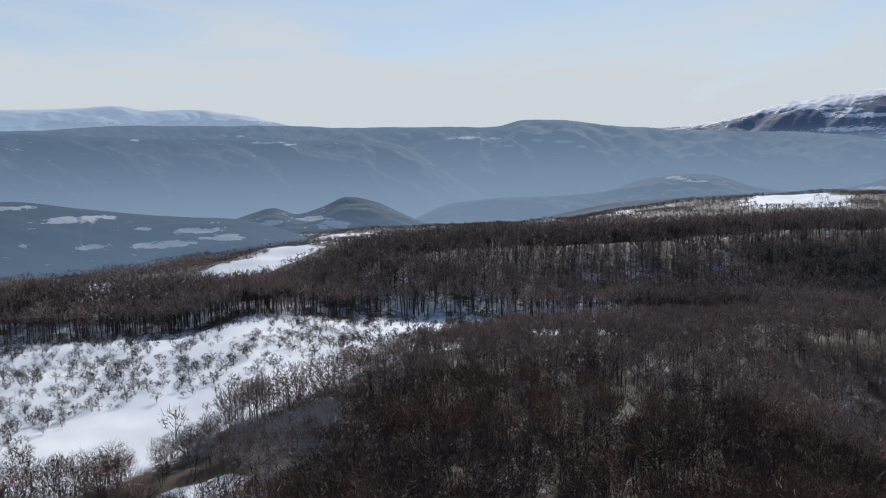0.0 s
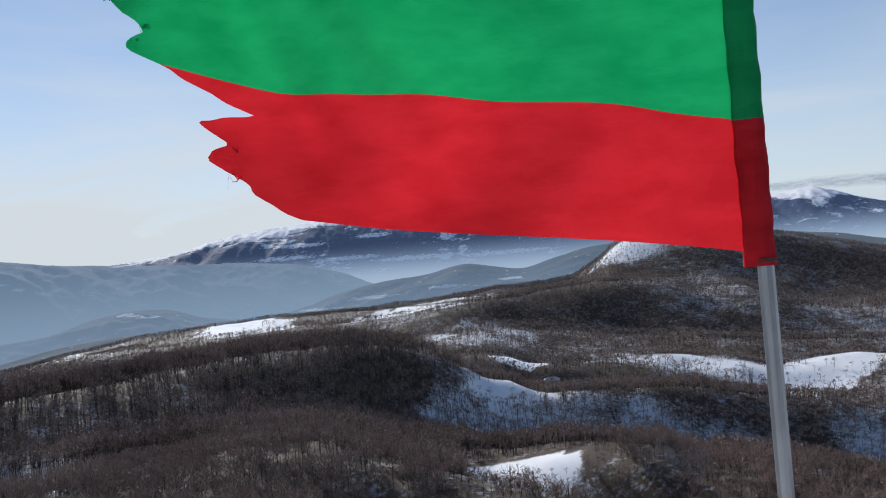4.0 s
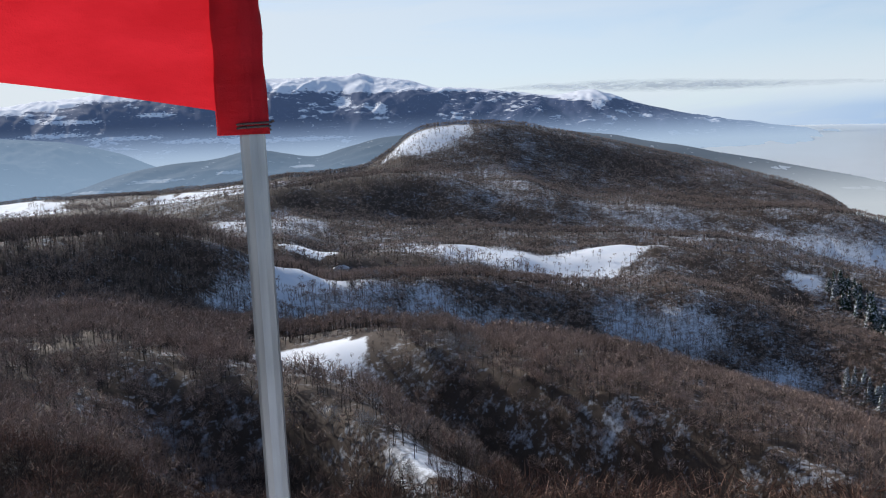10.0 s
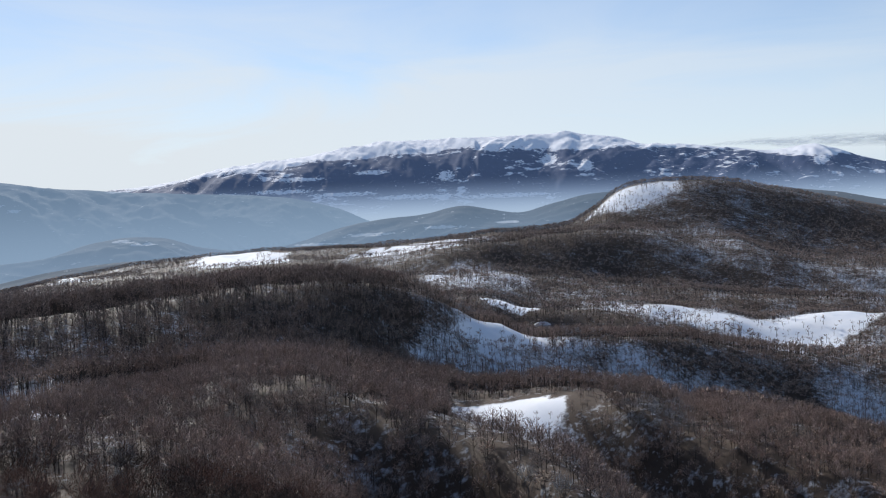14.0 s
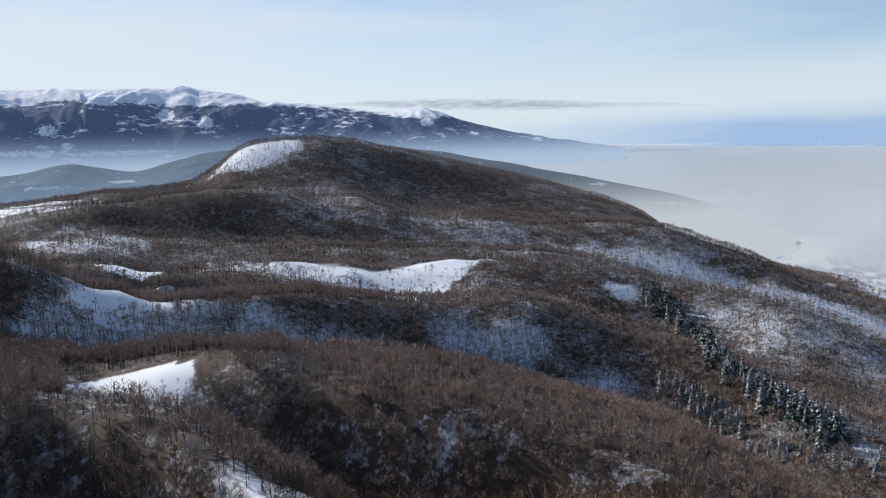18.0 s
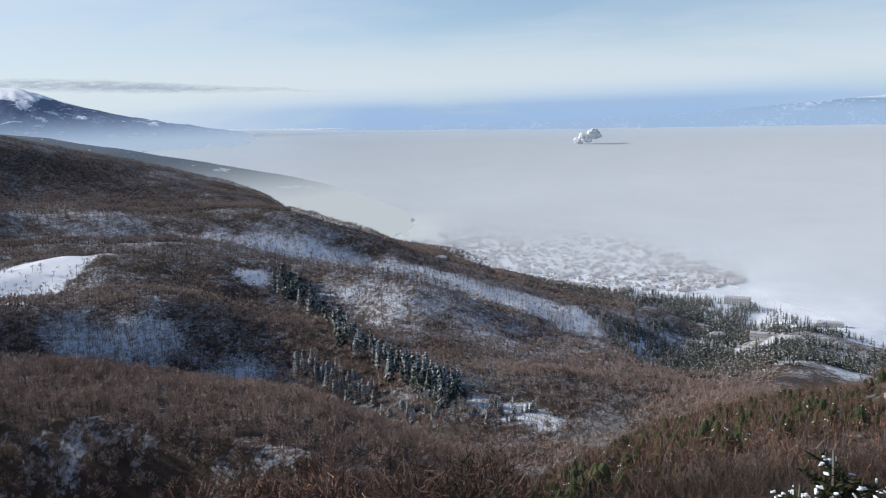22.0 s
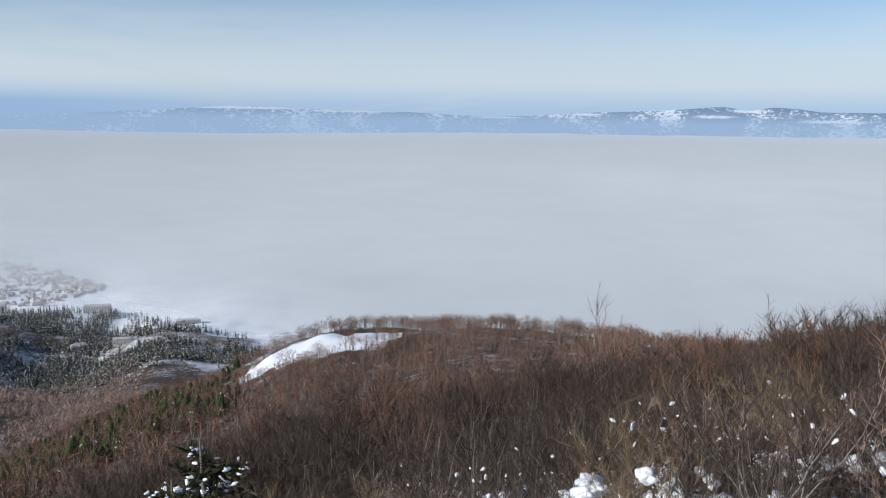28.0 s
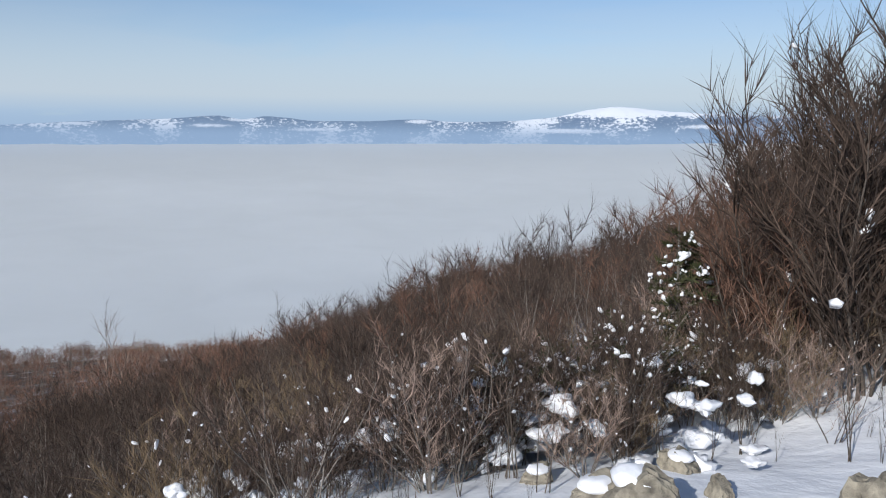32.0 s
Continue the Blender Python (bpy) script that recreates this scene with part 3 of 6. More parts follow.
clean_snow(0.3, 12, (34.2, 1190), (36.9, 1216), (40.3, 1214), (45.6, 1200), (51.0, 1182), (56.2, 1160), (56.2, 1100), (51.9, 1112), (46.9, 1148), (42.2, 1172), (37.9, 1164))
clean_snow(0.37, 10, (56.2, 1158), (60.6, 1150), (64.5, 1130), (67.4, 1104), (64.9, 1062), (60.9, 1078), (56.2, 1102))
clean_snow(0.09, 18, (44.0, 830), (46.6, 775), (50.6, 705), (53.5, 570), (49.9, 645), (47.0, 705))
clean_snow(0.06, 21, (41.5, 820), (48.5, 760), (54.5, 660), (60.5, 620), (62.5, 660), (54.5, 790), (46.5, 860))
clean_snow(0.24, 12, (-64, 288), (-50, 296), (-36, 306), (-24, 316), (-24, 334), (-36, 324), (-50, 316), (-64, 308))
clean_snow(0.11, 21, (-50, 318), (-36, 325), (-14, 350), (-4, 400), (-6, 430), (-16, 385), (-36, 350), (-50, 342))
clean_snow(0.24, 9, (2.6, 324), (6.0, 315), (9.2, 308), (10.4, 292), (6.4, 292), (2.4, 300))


def inside(edge, x, y):
    """Distance to the outline, in metres, positive within it."""
    ea = [(OX + r * math.sin(radians(a)), OY + r * math.cos(radians(a))) for a, r in edge]
    near, within = np.full(x.shape, 1e9), np.zeros(x.shape, bool)
    for (ax, ay), (bx, by) in zip(ea, ea[1:] + ea[:1]):
        dx, dy = bx - ax, by - ay
        t = np.clip(((x - ax) * dx + (y - ay) * dy) / (dx * dx + dy * dy), 0, 1)
        near = np.minimum(near, np.hypot(x - ax - t * dx, y - ay - t * dy))
        within ^= ((ay > y) != (by > y)) & (x < (y - ay) * dx / (dy if abs(dy) > 1e-9 else 1e-9) + ax)
    return np.where(within, near, -near)


def woodland(az, r, x, y, z):
    """0 open snow to 1 closed wood."""
    wob_r = fbm(x / 30 + 5, y / 30, 3)
    ragged = fbm(x / 34, y / 34, 4, 0.6) + 0.5 * fbm(x / 7 + 3, y / 7, 2)
    w = np.ones_like(r)
    for a0, a1, r0, r1, openness in CLEAR:
        f = np.clip(1.25 - 1.25 * np.abs(az - (a0 + a1) / 2) / ((a1 - a0) / 2), 0, 1) ** 0.6 * np.clip(1.25 - 1.25 * np.abs(r - (r0 + r1) / 2) / ((r1 - r0) / 2), 0, 1) ** 0.6
        f = np.clip((f + ragged * 0.75 * np.clip(f * 4, 0, 1) - 0.36) / 0.2, 0, 1)
        w = w * (1 - openness * f)
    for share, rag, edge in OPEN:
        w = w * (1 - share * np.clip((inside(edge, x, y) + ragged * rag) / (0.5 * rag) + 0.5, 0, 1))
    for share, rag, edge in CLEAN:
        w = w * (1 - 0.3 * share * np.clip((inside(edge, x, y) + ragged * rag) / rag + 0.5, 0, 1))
    # the long snowfield between the front spur and wood R1
    ra, rb = np.interp(az, AZ, LINE_R[6]), np.interp(az, AZ, LINE_R[7])
    f = np.clip((r + wob_r * 16 - ra - 18) / 10, 0, 1) * np.clip((rb + np.where(az < -42, -14, -4) - r + wob_r * 10) / 8, 0, 1) * np.clip((-21 - az) / 6, 0, 1)
    w = w * (1 - f)
    w = w * np.clip((np.where(az < 24, 2050, np.where(az < 50, 2650, 2300)) - r) / 150, 0, 1) * np.clip((r - 6.5) / 7, 0, 1) * np.where((az > 124) & (az < 165), np.clip((r - 8) / 16, 0.15, 1), 1.0)
    w = w * np.where(az > 40, np.clip((z + 312 + 90 * np.clip((np.interp(az, [60, 72, 80, 84], [1460, 1350, 1000, 800]) + 200 * fbm(x / 120, y / 120 + 2, 3) - r) / 60, 0, 1)) / 14, 0, 1), 1.0)
    return np.clip(w, 0, 1)


WOOD = woodland(np.broadcast_to(AZ[:, None], GX.shape), np.broadcast_to(RR[None], GX.shape), GX, GY, HEIGHT)


def litter():
    """Fallen leaves and twigs over the snow: dense under closed wood."""
    az, r = np.broadcast_to(AZ[:, None], GX.shape), np.broadcast_to(RR[None], GX.shape)
    folds = fbm(GX / 150 + 8, GY / 150, 4) - 0.35 * np.abs(fbm(GX / 60, GY / 60 + 4, 3))
    w = WOOD * (1.06 + np.clip((r - 380) / 200, 0, 1) * (0.24 * folds - 0.035 * np.clip((az - 8) / 12, 0, 1)) - 0.1 * ((az > 62) & (r > 900)))
    floor = np.clip((az - 58) / 4, 0, 1) * np.clip((80 - az) / 8, 0, 1) * np.clip((r - 900) / 60, 0, 1) * np.clip((np.interp(az, [62, 72, 80], [1440, 1360, 1000]) + 160 * fbm(GX / 120, GY / 120 + 2, 3) - r) / 110, 0, 1)
    w = np.maximum(w, floor * (0.78 + 0.5 * fbm(GX / 80, GY / 80 + 6, 3)))
    ragged = fbm(GX / 30 + 9, GY / 30, 4, 0.6)
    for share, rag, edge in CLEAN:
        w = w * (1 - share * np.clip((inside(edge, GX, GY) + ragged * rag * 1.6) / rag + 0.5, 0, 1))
    return w


def build_ground():
    nu, nv = GX.shape
    verts = np.stack([GX, GY, HEIGHT], -1).reshape(-1, 3)
    faces = grid_faces(nu, nv, wrap=True)
    verts = np.concatenate([verts, [[OX, OY, 0.0]]])
    c = len(verts) - 1
    ring = np.arange(nu)
    fan = np.stack([np.full(nu, c), ((ring + 1) % nu) * nv, ring * nv, ring * nv], -1)
    me = bpy.data.meshes.new("ground")
    me.from_pydata(verts.tolist(), [], faces.tolist() + fan[:, :3].tolist())
    me.materials.append(M_GROUND)
    me.polygons.foreach_set("use_smooth", np.ones(len(me.polygons), bool))
    at = me.attributes.new("litter", 'FLOAT', 'POINT')
    at.data.foreach_set("value", np.append(litter().ravel(), 0.0).astype(np.float32))
    tagged(new("ground", me), "snow-covered mountain ground with wooded ridges and open snowfields", "ground", kind="structure")


build_ground()


# ---- far ranges ----
def far_range(name, label, dist, keys, depth, foot, relief, seed, mat, step=0.2, rows=40, dome=1.35, line=None, fields=()):
    az = np.arange(keys[0][0], keys[-1][0] + 0.01, step)
    crest = dist * np.tan(np.radians(pchip([k[0] for k in keys], [k[1] for k in keys], az)))
    s = np.linspace(0, 1, rows)
    a, ss = np.meshgrid(np.radians(az), s, indexing="ij")
    r = dist - depth * ss
    x, y = r * np.sin(a), r * np.cos(a)
    arc = np.degrees(a) * dist / 57.3
    slant = arc + 420 * ss * np.where(fbm(arc / 900 + seed, ss * 0 + seed, 2) > 0, 1, -1)
    spur = np.abs(fbm(slant / 330 + seed, ss * 1.1 + seed, 4)) * 2.0
    foot = np.where(az > 22, np.maximum(foot - (az - 22) * 30, -330), foot)[:, None]
    z = foot + (crest[:, None] + EYE - foot) * (1 - ss ** dome)
    z = z + relief * np.sin(np.pi * np.clip(ss * 1.05, 0, 1)) * (0.35 - spur) + relief * 0.25 * fbm(arc / 90, ss * 5 + seed, 3) * np.clip(ss * 6, 0.25, 1) + relief * 0.14 * fbm(arc / 34, ss * 16 + seed, 3) * np.clip(ss * 8, 0.1, 1)
    me = mesh_from(name, np.stack([x, y, z], -1).reshape(-1, 3), grid_faces(len(az), rows), [mat], smooth=True)
    el, deg, mark = np.degrees(np.arctan2(z - EYE, r)), np.degrees(a), np.zeros_like(z)
    for fa, fe, wa, we in fields:
        mark = np.maximum(mark, np.clip(1.25 - 0.75 * ((deg - fa) / wa) ** 2 - 0.75 * ((el - fe) / we) ** 2, 0, 1))
    me.attributes.new("field", 'FLOAT', 'POINT').data.foreach_set("value", mark.ravel().astype(np.float32))
    if line:
        low = dist * 0.95 * np.tan(np.radians(pchip([k[0] for k in line], [k[1] for k in line], az)))
        me.attributes.new("snow_line", 'FLOAT', 'POINT').data.foreach_set("value", np.repeat(low, rows).astype(np.float32))
    return tagged(new(name, me), label, "mountain range" if relief > 30 else "hills", kind="structure")


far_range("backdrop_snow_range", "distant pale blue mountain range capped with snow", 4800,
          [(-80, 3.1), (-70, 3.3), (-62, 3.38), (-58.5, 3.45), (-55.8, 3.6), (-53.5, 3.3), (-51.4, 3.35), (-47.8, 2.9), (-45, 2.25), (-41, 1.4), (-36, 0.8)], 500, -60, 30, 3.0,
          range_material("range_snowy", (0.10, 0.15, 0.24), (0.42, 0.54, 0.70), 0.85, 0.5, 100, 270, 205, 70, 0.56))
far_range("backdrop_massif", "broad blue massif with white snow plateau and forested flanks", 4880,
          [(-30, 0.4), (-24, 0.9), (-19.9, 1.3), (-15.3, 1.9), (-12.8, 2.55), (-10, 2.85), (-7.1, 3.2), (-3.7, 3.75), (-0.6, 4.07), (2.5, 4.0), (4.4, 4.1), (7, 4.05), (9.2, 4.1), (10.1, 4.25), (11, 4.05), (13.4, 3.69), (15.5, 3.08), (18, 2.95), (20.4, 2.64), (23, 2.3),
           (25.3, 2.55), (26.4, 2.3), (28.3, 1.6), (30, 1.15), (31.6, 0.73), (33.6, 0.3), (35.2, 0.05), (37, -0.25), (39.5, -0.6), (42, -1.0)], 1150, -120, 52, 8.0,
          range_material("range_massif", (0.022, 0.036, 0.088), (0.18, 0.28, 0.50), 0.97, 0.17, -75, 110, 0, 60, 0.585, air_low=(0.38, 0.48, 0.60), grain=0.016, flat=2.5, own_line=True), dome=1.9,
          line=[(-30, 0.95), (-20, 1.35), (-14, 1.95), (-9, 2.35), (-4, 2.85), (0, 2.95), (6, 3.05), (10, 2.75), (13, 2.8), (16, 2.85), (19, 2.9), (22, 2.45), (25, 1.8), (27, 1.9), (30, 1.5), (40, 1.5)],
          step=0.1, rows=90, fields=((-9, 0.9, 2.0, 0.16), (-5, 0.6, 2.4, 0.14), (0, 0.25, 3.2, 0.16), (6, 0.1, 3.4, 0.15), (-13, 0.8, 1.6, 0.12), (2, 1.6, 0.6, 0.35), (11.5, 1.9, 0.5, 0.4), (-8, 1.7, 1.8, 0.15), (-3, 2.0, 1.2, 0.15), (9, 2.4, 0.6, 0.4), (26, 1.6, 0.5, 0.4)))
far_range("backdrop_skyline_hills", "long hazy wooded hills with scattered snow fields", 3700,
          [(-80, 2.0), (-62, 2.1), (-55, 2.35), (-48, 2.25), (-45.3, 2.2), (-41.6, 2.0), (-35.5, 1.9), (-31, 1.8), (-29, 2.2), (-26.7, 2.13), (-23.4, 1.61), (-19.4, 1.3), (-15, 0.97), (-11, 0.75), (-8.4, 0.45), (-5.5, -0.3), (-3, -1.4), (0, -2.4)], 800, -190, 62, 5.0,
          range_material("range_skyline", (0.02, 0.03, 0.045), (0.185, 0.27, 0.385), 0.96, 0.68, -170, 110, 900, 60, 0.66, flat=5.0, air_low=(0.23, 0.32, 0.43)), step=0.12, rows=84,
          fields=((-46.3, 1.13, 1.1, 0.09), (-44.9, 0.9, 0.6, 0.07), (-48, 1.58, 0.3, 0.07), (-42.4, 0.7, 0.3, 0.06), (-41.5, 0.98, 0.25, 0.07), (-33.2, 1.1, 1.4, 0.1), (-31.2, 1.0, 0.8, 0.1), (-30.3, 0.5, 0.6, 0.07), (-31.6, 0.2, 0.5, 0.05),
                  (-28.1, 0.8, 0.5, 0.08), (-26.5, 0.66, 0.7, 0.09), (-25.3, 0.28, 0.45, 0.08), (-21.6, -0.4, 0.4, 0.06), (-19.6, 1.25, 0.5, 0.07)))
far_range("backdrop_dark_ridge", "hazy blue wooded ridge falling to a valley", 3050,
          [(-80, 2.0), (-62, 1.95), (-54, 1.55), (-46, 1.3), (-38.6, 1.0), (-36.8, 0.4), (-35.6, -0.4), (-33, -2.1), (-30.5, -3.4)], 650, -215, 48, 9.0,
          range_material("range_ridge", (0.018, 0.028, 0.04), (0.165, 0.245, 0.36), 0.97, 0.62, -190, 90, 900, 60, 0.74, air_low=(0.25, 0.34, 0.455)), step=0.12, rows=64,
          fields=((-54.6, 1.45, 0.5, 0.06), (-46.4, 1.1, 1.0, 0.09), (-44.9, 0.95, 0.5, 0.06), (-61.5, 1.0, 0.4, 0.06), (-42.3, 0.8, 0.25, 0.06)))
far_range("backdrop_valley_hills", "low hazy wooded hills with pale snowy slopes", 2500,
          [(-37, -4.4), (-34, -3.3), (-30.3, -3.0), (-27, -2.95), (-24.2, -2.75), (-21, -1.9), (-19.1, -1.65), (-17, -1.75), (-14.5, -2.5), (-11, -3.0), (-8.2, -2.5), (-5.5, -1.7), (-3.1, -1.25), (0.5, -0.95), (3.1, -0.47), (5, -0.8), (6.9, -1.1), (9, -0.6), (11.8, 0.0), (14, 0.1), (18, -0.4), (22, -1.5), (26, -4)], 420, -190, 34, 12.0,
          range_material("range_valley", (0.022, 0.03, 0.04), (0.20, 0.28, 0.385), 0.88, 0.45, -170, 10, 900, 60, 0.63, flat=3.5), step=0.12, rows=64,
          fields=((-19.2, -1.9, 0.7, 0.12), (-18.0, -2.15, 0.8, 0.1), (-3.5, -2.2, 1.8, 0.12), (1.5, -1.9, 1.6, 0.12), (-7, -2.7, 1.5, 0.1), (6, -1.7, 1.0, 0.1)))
# mid-distance; its fade is painted, air_low tuned to the fog colour
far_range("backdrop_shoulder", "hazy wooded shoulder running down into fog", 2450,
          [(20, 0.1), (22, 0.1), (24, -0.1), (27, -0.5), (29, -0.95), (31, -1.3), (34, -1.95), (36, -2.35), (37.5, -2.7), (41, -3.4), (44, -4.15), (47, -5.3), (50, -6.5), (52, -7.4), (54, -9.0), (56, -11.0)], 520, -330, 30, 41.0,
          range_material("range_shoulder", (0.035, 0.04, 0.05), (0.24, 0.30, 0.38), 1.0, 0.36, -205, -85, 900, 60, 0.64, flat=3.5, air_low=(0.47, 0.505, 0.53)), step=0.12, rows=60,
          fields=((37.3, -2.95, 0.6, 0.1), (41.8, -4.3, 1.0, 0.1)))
# this and the next two are mid-distance hills with painted haze
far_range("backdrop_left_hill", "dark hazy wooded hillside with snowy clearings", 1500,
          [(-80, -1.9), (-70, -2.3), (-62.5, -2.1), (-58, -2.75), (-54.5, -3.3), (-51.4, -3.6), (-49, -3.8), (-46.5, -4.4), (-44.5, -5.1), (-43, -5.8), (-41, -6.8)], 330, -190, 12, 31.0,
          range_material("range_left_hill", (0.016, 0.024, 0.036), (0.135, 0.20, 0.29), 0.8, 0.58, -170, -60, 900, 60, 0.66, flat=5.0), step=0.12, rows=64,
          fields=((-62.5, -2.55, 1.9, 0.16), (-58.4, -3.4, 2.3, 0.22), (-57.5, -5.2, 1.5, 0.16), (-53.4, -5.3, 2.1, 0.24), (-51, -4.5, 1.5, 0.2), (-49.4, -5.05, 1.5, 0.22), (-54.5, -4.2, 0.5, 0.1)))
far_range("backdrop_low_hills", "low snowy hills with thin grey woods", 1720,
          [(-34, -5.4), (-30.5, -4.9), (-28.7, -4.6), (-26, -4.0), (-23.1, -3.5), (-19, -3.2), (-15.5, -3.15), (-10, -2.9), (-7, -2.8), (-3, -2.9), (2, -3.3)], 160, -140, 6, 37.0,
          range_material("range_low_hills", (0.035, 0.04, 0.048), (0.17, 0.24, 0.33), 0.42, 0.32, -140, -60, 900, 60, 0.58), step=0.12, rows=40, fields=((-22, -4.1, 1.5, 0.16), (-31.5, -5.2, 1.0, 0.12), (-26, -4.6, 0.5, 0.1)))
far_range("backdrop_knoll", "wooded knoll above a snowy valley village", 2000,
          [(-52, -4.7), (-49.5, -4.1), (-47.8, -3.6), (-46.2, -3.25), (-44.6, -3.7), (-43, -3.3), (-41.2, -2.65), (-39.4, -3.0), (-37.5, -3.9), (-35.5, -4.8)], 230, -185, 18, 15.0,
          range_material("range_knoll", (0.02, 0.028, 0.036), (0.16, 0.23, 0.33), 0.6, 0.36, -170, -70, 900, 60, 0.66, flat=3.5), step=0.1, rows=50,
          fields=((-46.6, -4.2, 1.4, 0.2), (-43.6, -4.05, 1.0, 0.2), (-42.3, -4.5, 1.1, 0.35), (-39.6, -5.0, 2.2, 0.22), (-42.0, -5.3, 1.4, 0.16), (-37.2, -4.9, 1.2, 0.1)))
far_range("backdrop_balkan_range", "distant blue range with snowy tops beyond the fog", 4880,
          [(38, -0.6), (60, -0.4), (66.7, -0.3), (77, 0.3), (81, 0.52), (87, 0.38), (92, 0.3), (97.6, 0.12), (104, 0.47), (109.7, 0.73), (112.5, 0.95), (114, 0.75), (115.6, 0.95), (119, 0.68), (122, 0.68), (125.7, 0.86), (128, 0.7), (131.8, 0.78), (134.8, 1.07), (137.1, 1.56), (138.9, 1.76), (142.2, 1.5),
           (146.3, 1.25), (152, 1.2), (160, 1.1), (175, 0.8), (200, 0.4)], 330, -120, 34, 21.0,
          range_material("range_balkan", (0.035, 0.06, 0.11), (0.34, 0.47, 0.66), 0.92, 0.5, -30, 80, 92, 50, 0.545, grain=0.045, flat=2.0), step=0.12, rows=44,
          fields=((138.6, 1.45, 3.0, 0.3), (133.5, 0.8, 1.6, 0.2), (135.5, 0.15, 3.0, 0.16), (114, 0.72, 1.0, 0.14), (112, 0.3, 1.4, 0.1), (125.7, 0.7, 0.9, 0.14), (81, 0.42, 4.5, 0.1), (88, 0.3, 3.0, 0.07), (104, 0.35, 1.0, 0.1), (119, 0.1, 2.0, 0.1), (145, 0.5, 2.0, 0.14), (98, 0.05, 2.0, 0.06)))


# ---- fog over the plain ----
def build_fog():
    m, t, p = shader("fog_top")
    wide, soft = tex(t, scale=0.0011, detail=4, stretch=(1, 1, 1)), tex(t, scale=0.004, detail=5, distort=1.0)
    tone = calc(t, 'MULTIPLY_ADD', soft.outputs["Fac"], 0.4, calc(t, 'MULTIPLY', wide.outputs["Fac"], 0.6))
    thin = t.nodes.new("ShaderNodeAttribute")
    thin.attribute_name = "offshore"
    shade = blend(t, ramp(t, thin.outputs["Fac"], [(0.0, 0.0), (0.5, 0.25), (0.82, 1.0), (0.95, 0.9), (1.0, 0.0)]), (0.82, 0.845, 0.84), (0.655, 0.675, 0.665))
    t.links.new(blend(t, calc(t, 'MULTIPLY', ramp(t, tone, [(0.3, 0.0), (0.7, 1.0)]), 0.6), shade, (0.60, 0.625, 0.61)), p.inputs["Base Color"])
    p.inputs["Roughness"].default_value, p.inputs["Specular IOR Level"].default_value = 1.0, 0.0
    at = t.nodes.new("ShaderNodeAttribute")
    at.attribute_name = "thick"
    t.links.new(calc(t, 'MULTIPLY_ADD', calc(t, 'SUBTRACT', soft.outputs["Fac"], 0.5), calc(t, 'MULTIPLY', calc(t, 'MULTIPLY', at.outputs["Fac"], 1.6), calc(t, 'SUBTRACT', 1.0, at.outputs["Fac"])), at.outputs["Fac"]), p.inputs["Alpha"])
    clear, thru, both = t.nodes.new("ShaderNodeBsdfTransparent"), t.nodes.new("ShaderNodeBsdfTranslucent"), t.nodes.new("ShaderNodeMixShader")
    over, body = t.nodes.new("ShaderNodeMixShader"), t.nodes["Material Output"]
    thru.inputs[0].default_value = (0.9, 0.93, 0.95, 1)
    both.inputs[0].default_value = 0.4
    dens = p.inputs["Alpha"].links[0].from_socket
    t.links.remove(p.inputs["Alpha"].links[0])
    t.links.new(p.outputs[0], both.inputs[1])
    t.links.new(thru.outputs[0], both.inputs[2])
    t.links.new(dens, over.inputs[0])
    t.links.new(clear.outputs[0], over.inputs[1])
    t.links.new(both.outputs[0], over.inputs[2])
    t.links.new(over.outputs[0], body.inputs[0])
    az = np.arange(26, 210, 0.8)
    r = np.concatenate([np.linspace(1200, 3300, 76), np.linspace(3350, 4940, 20)])
    a, rr = np.meshgrid(np.radians(az), r, indexing="ij")
    rim = EYE + 4940 * np.tan(np.radians(np.interp(np.degrees(a), [26, 36, 50, 65, 80, 95, 110, 125, 135, 147, 165], [-0.2, -0.28, -0.65, -0.9, -0.95, -0.72, -0.62, -0.48, -0.4, -0.2, -0.2])))
    z = -311 + (311 + rim) * np.clip((rr - 1750) / 3190, 0, 1) ** 1.35
    x, y = OX + rr * np.sin(a), OY + rr * np.cos(a)
    z = z + fbm(x / 260, y / 260, 3) * 3 * np.clip((rr - 2200) / 500, 0, 1) * np.clip((4900 - rr) / 900, 0, 1)
    start = np.interp(np.degrees(a), [26, 46, 58, 70, 80, 90], [1880, 1560, 1320, 1200, 1080, 1000])
    span = np.interp(np.degrees(a), [60, 72, 82, 92], [1350, 1050, 600, 320])
    thick = np.clip((rr - start + fbm(x / 300 + 3, y / 300, 3) * 220) / span, 0, 1)
    thick = (thick * thick * (3 - 2 * thick)) ** 0.8
    me = mesh_from("fog_bank", np.stack([x, y, z], -1).reshape(-1, 3), grid_faces(len(az), len(r))[:, ::-1], [m], smooth=True)
    me.attributes.new("thick", 'FLOAT', 'POINT').data.foreach_set("value", thick.ravel().astype(np.float32))
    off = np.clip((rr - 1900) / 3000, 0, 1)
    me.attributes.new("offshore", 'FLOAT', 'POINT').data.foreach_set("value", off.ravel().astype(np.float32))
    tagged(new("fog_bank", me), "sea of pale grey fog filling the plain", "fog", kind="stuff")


build_fog()


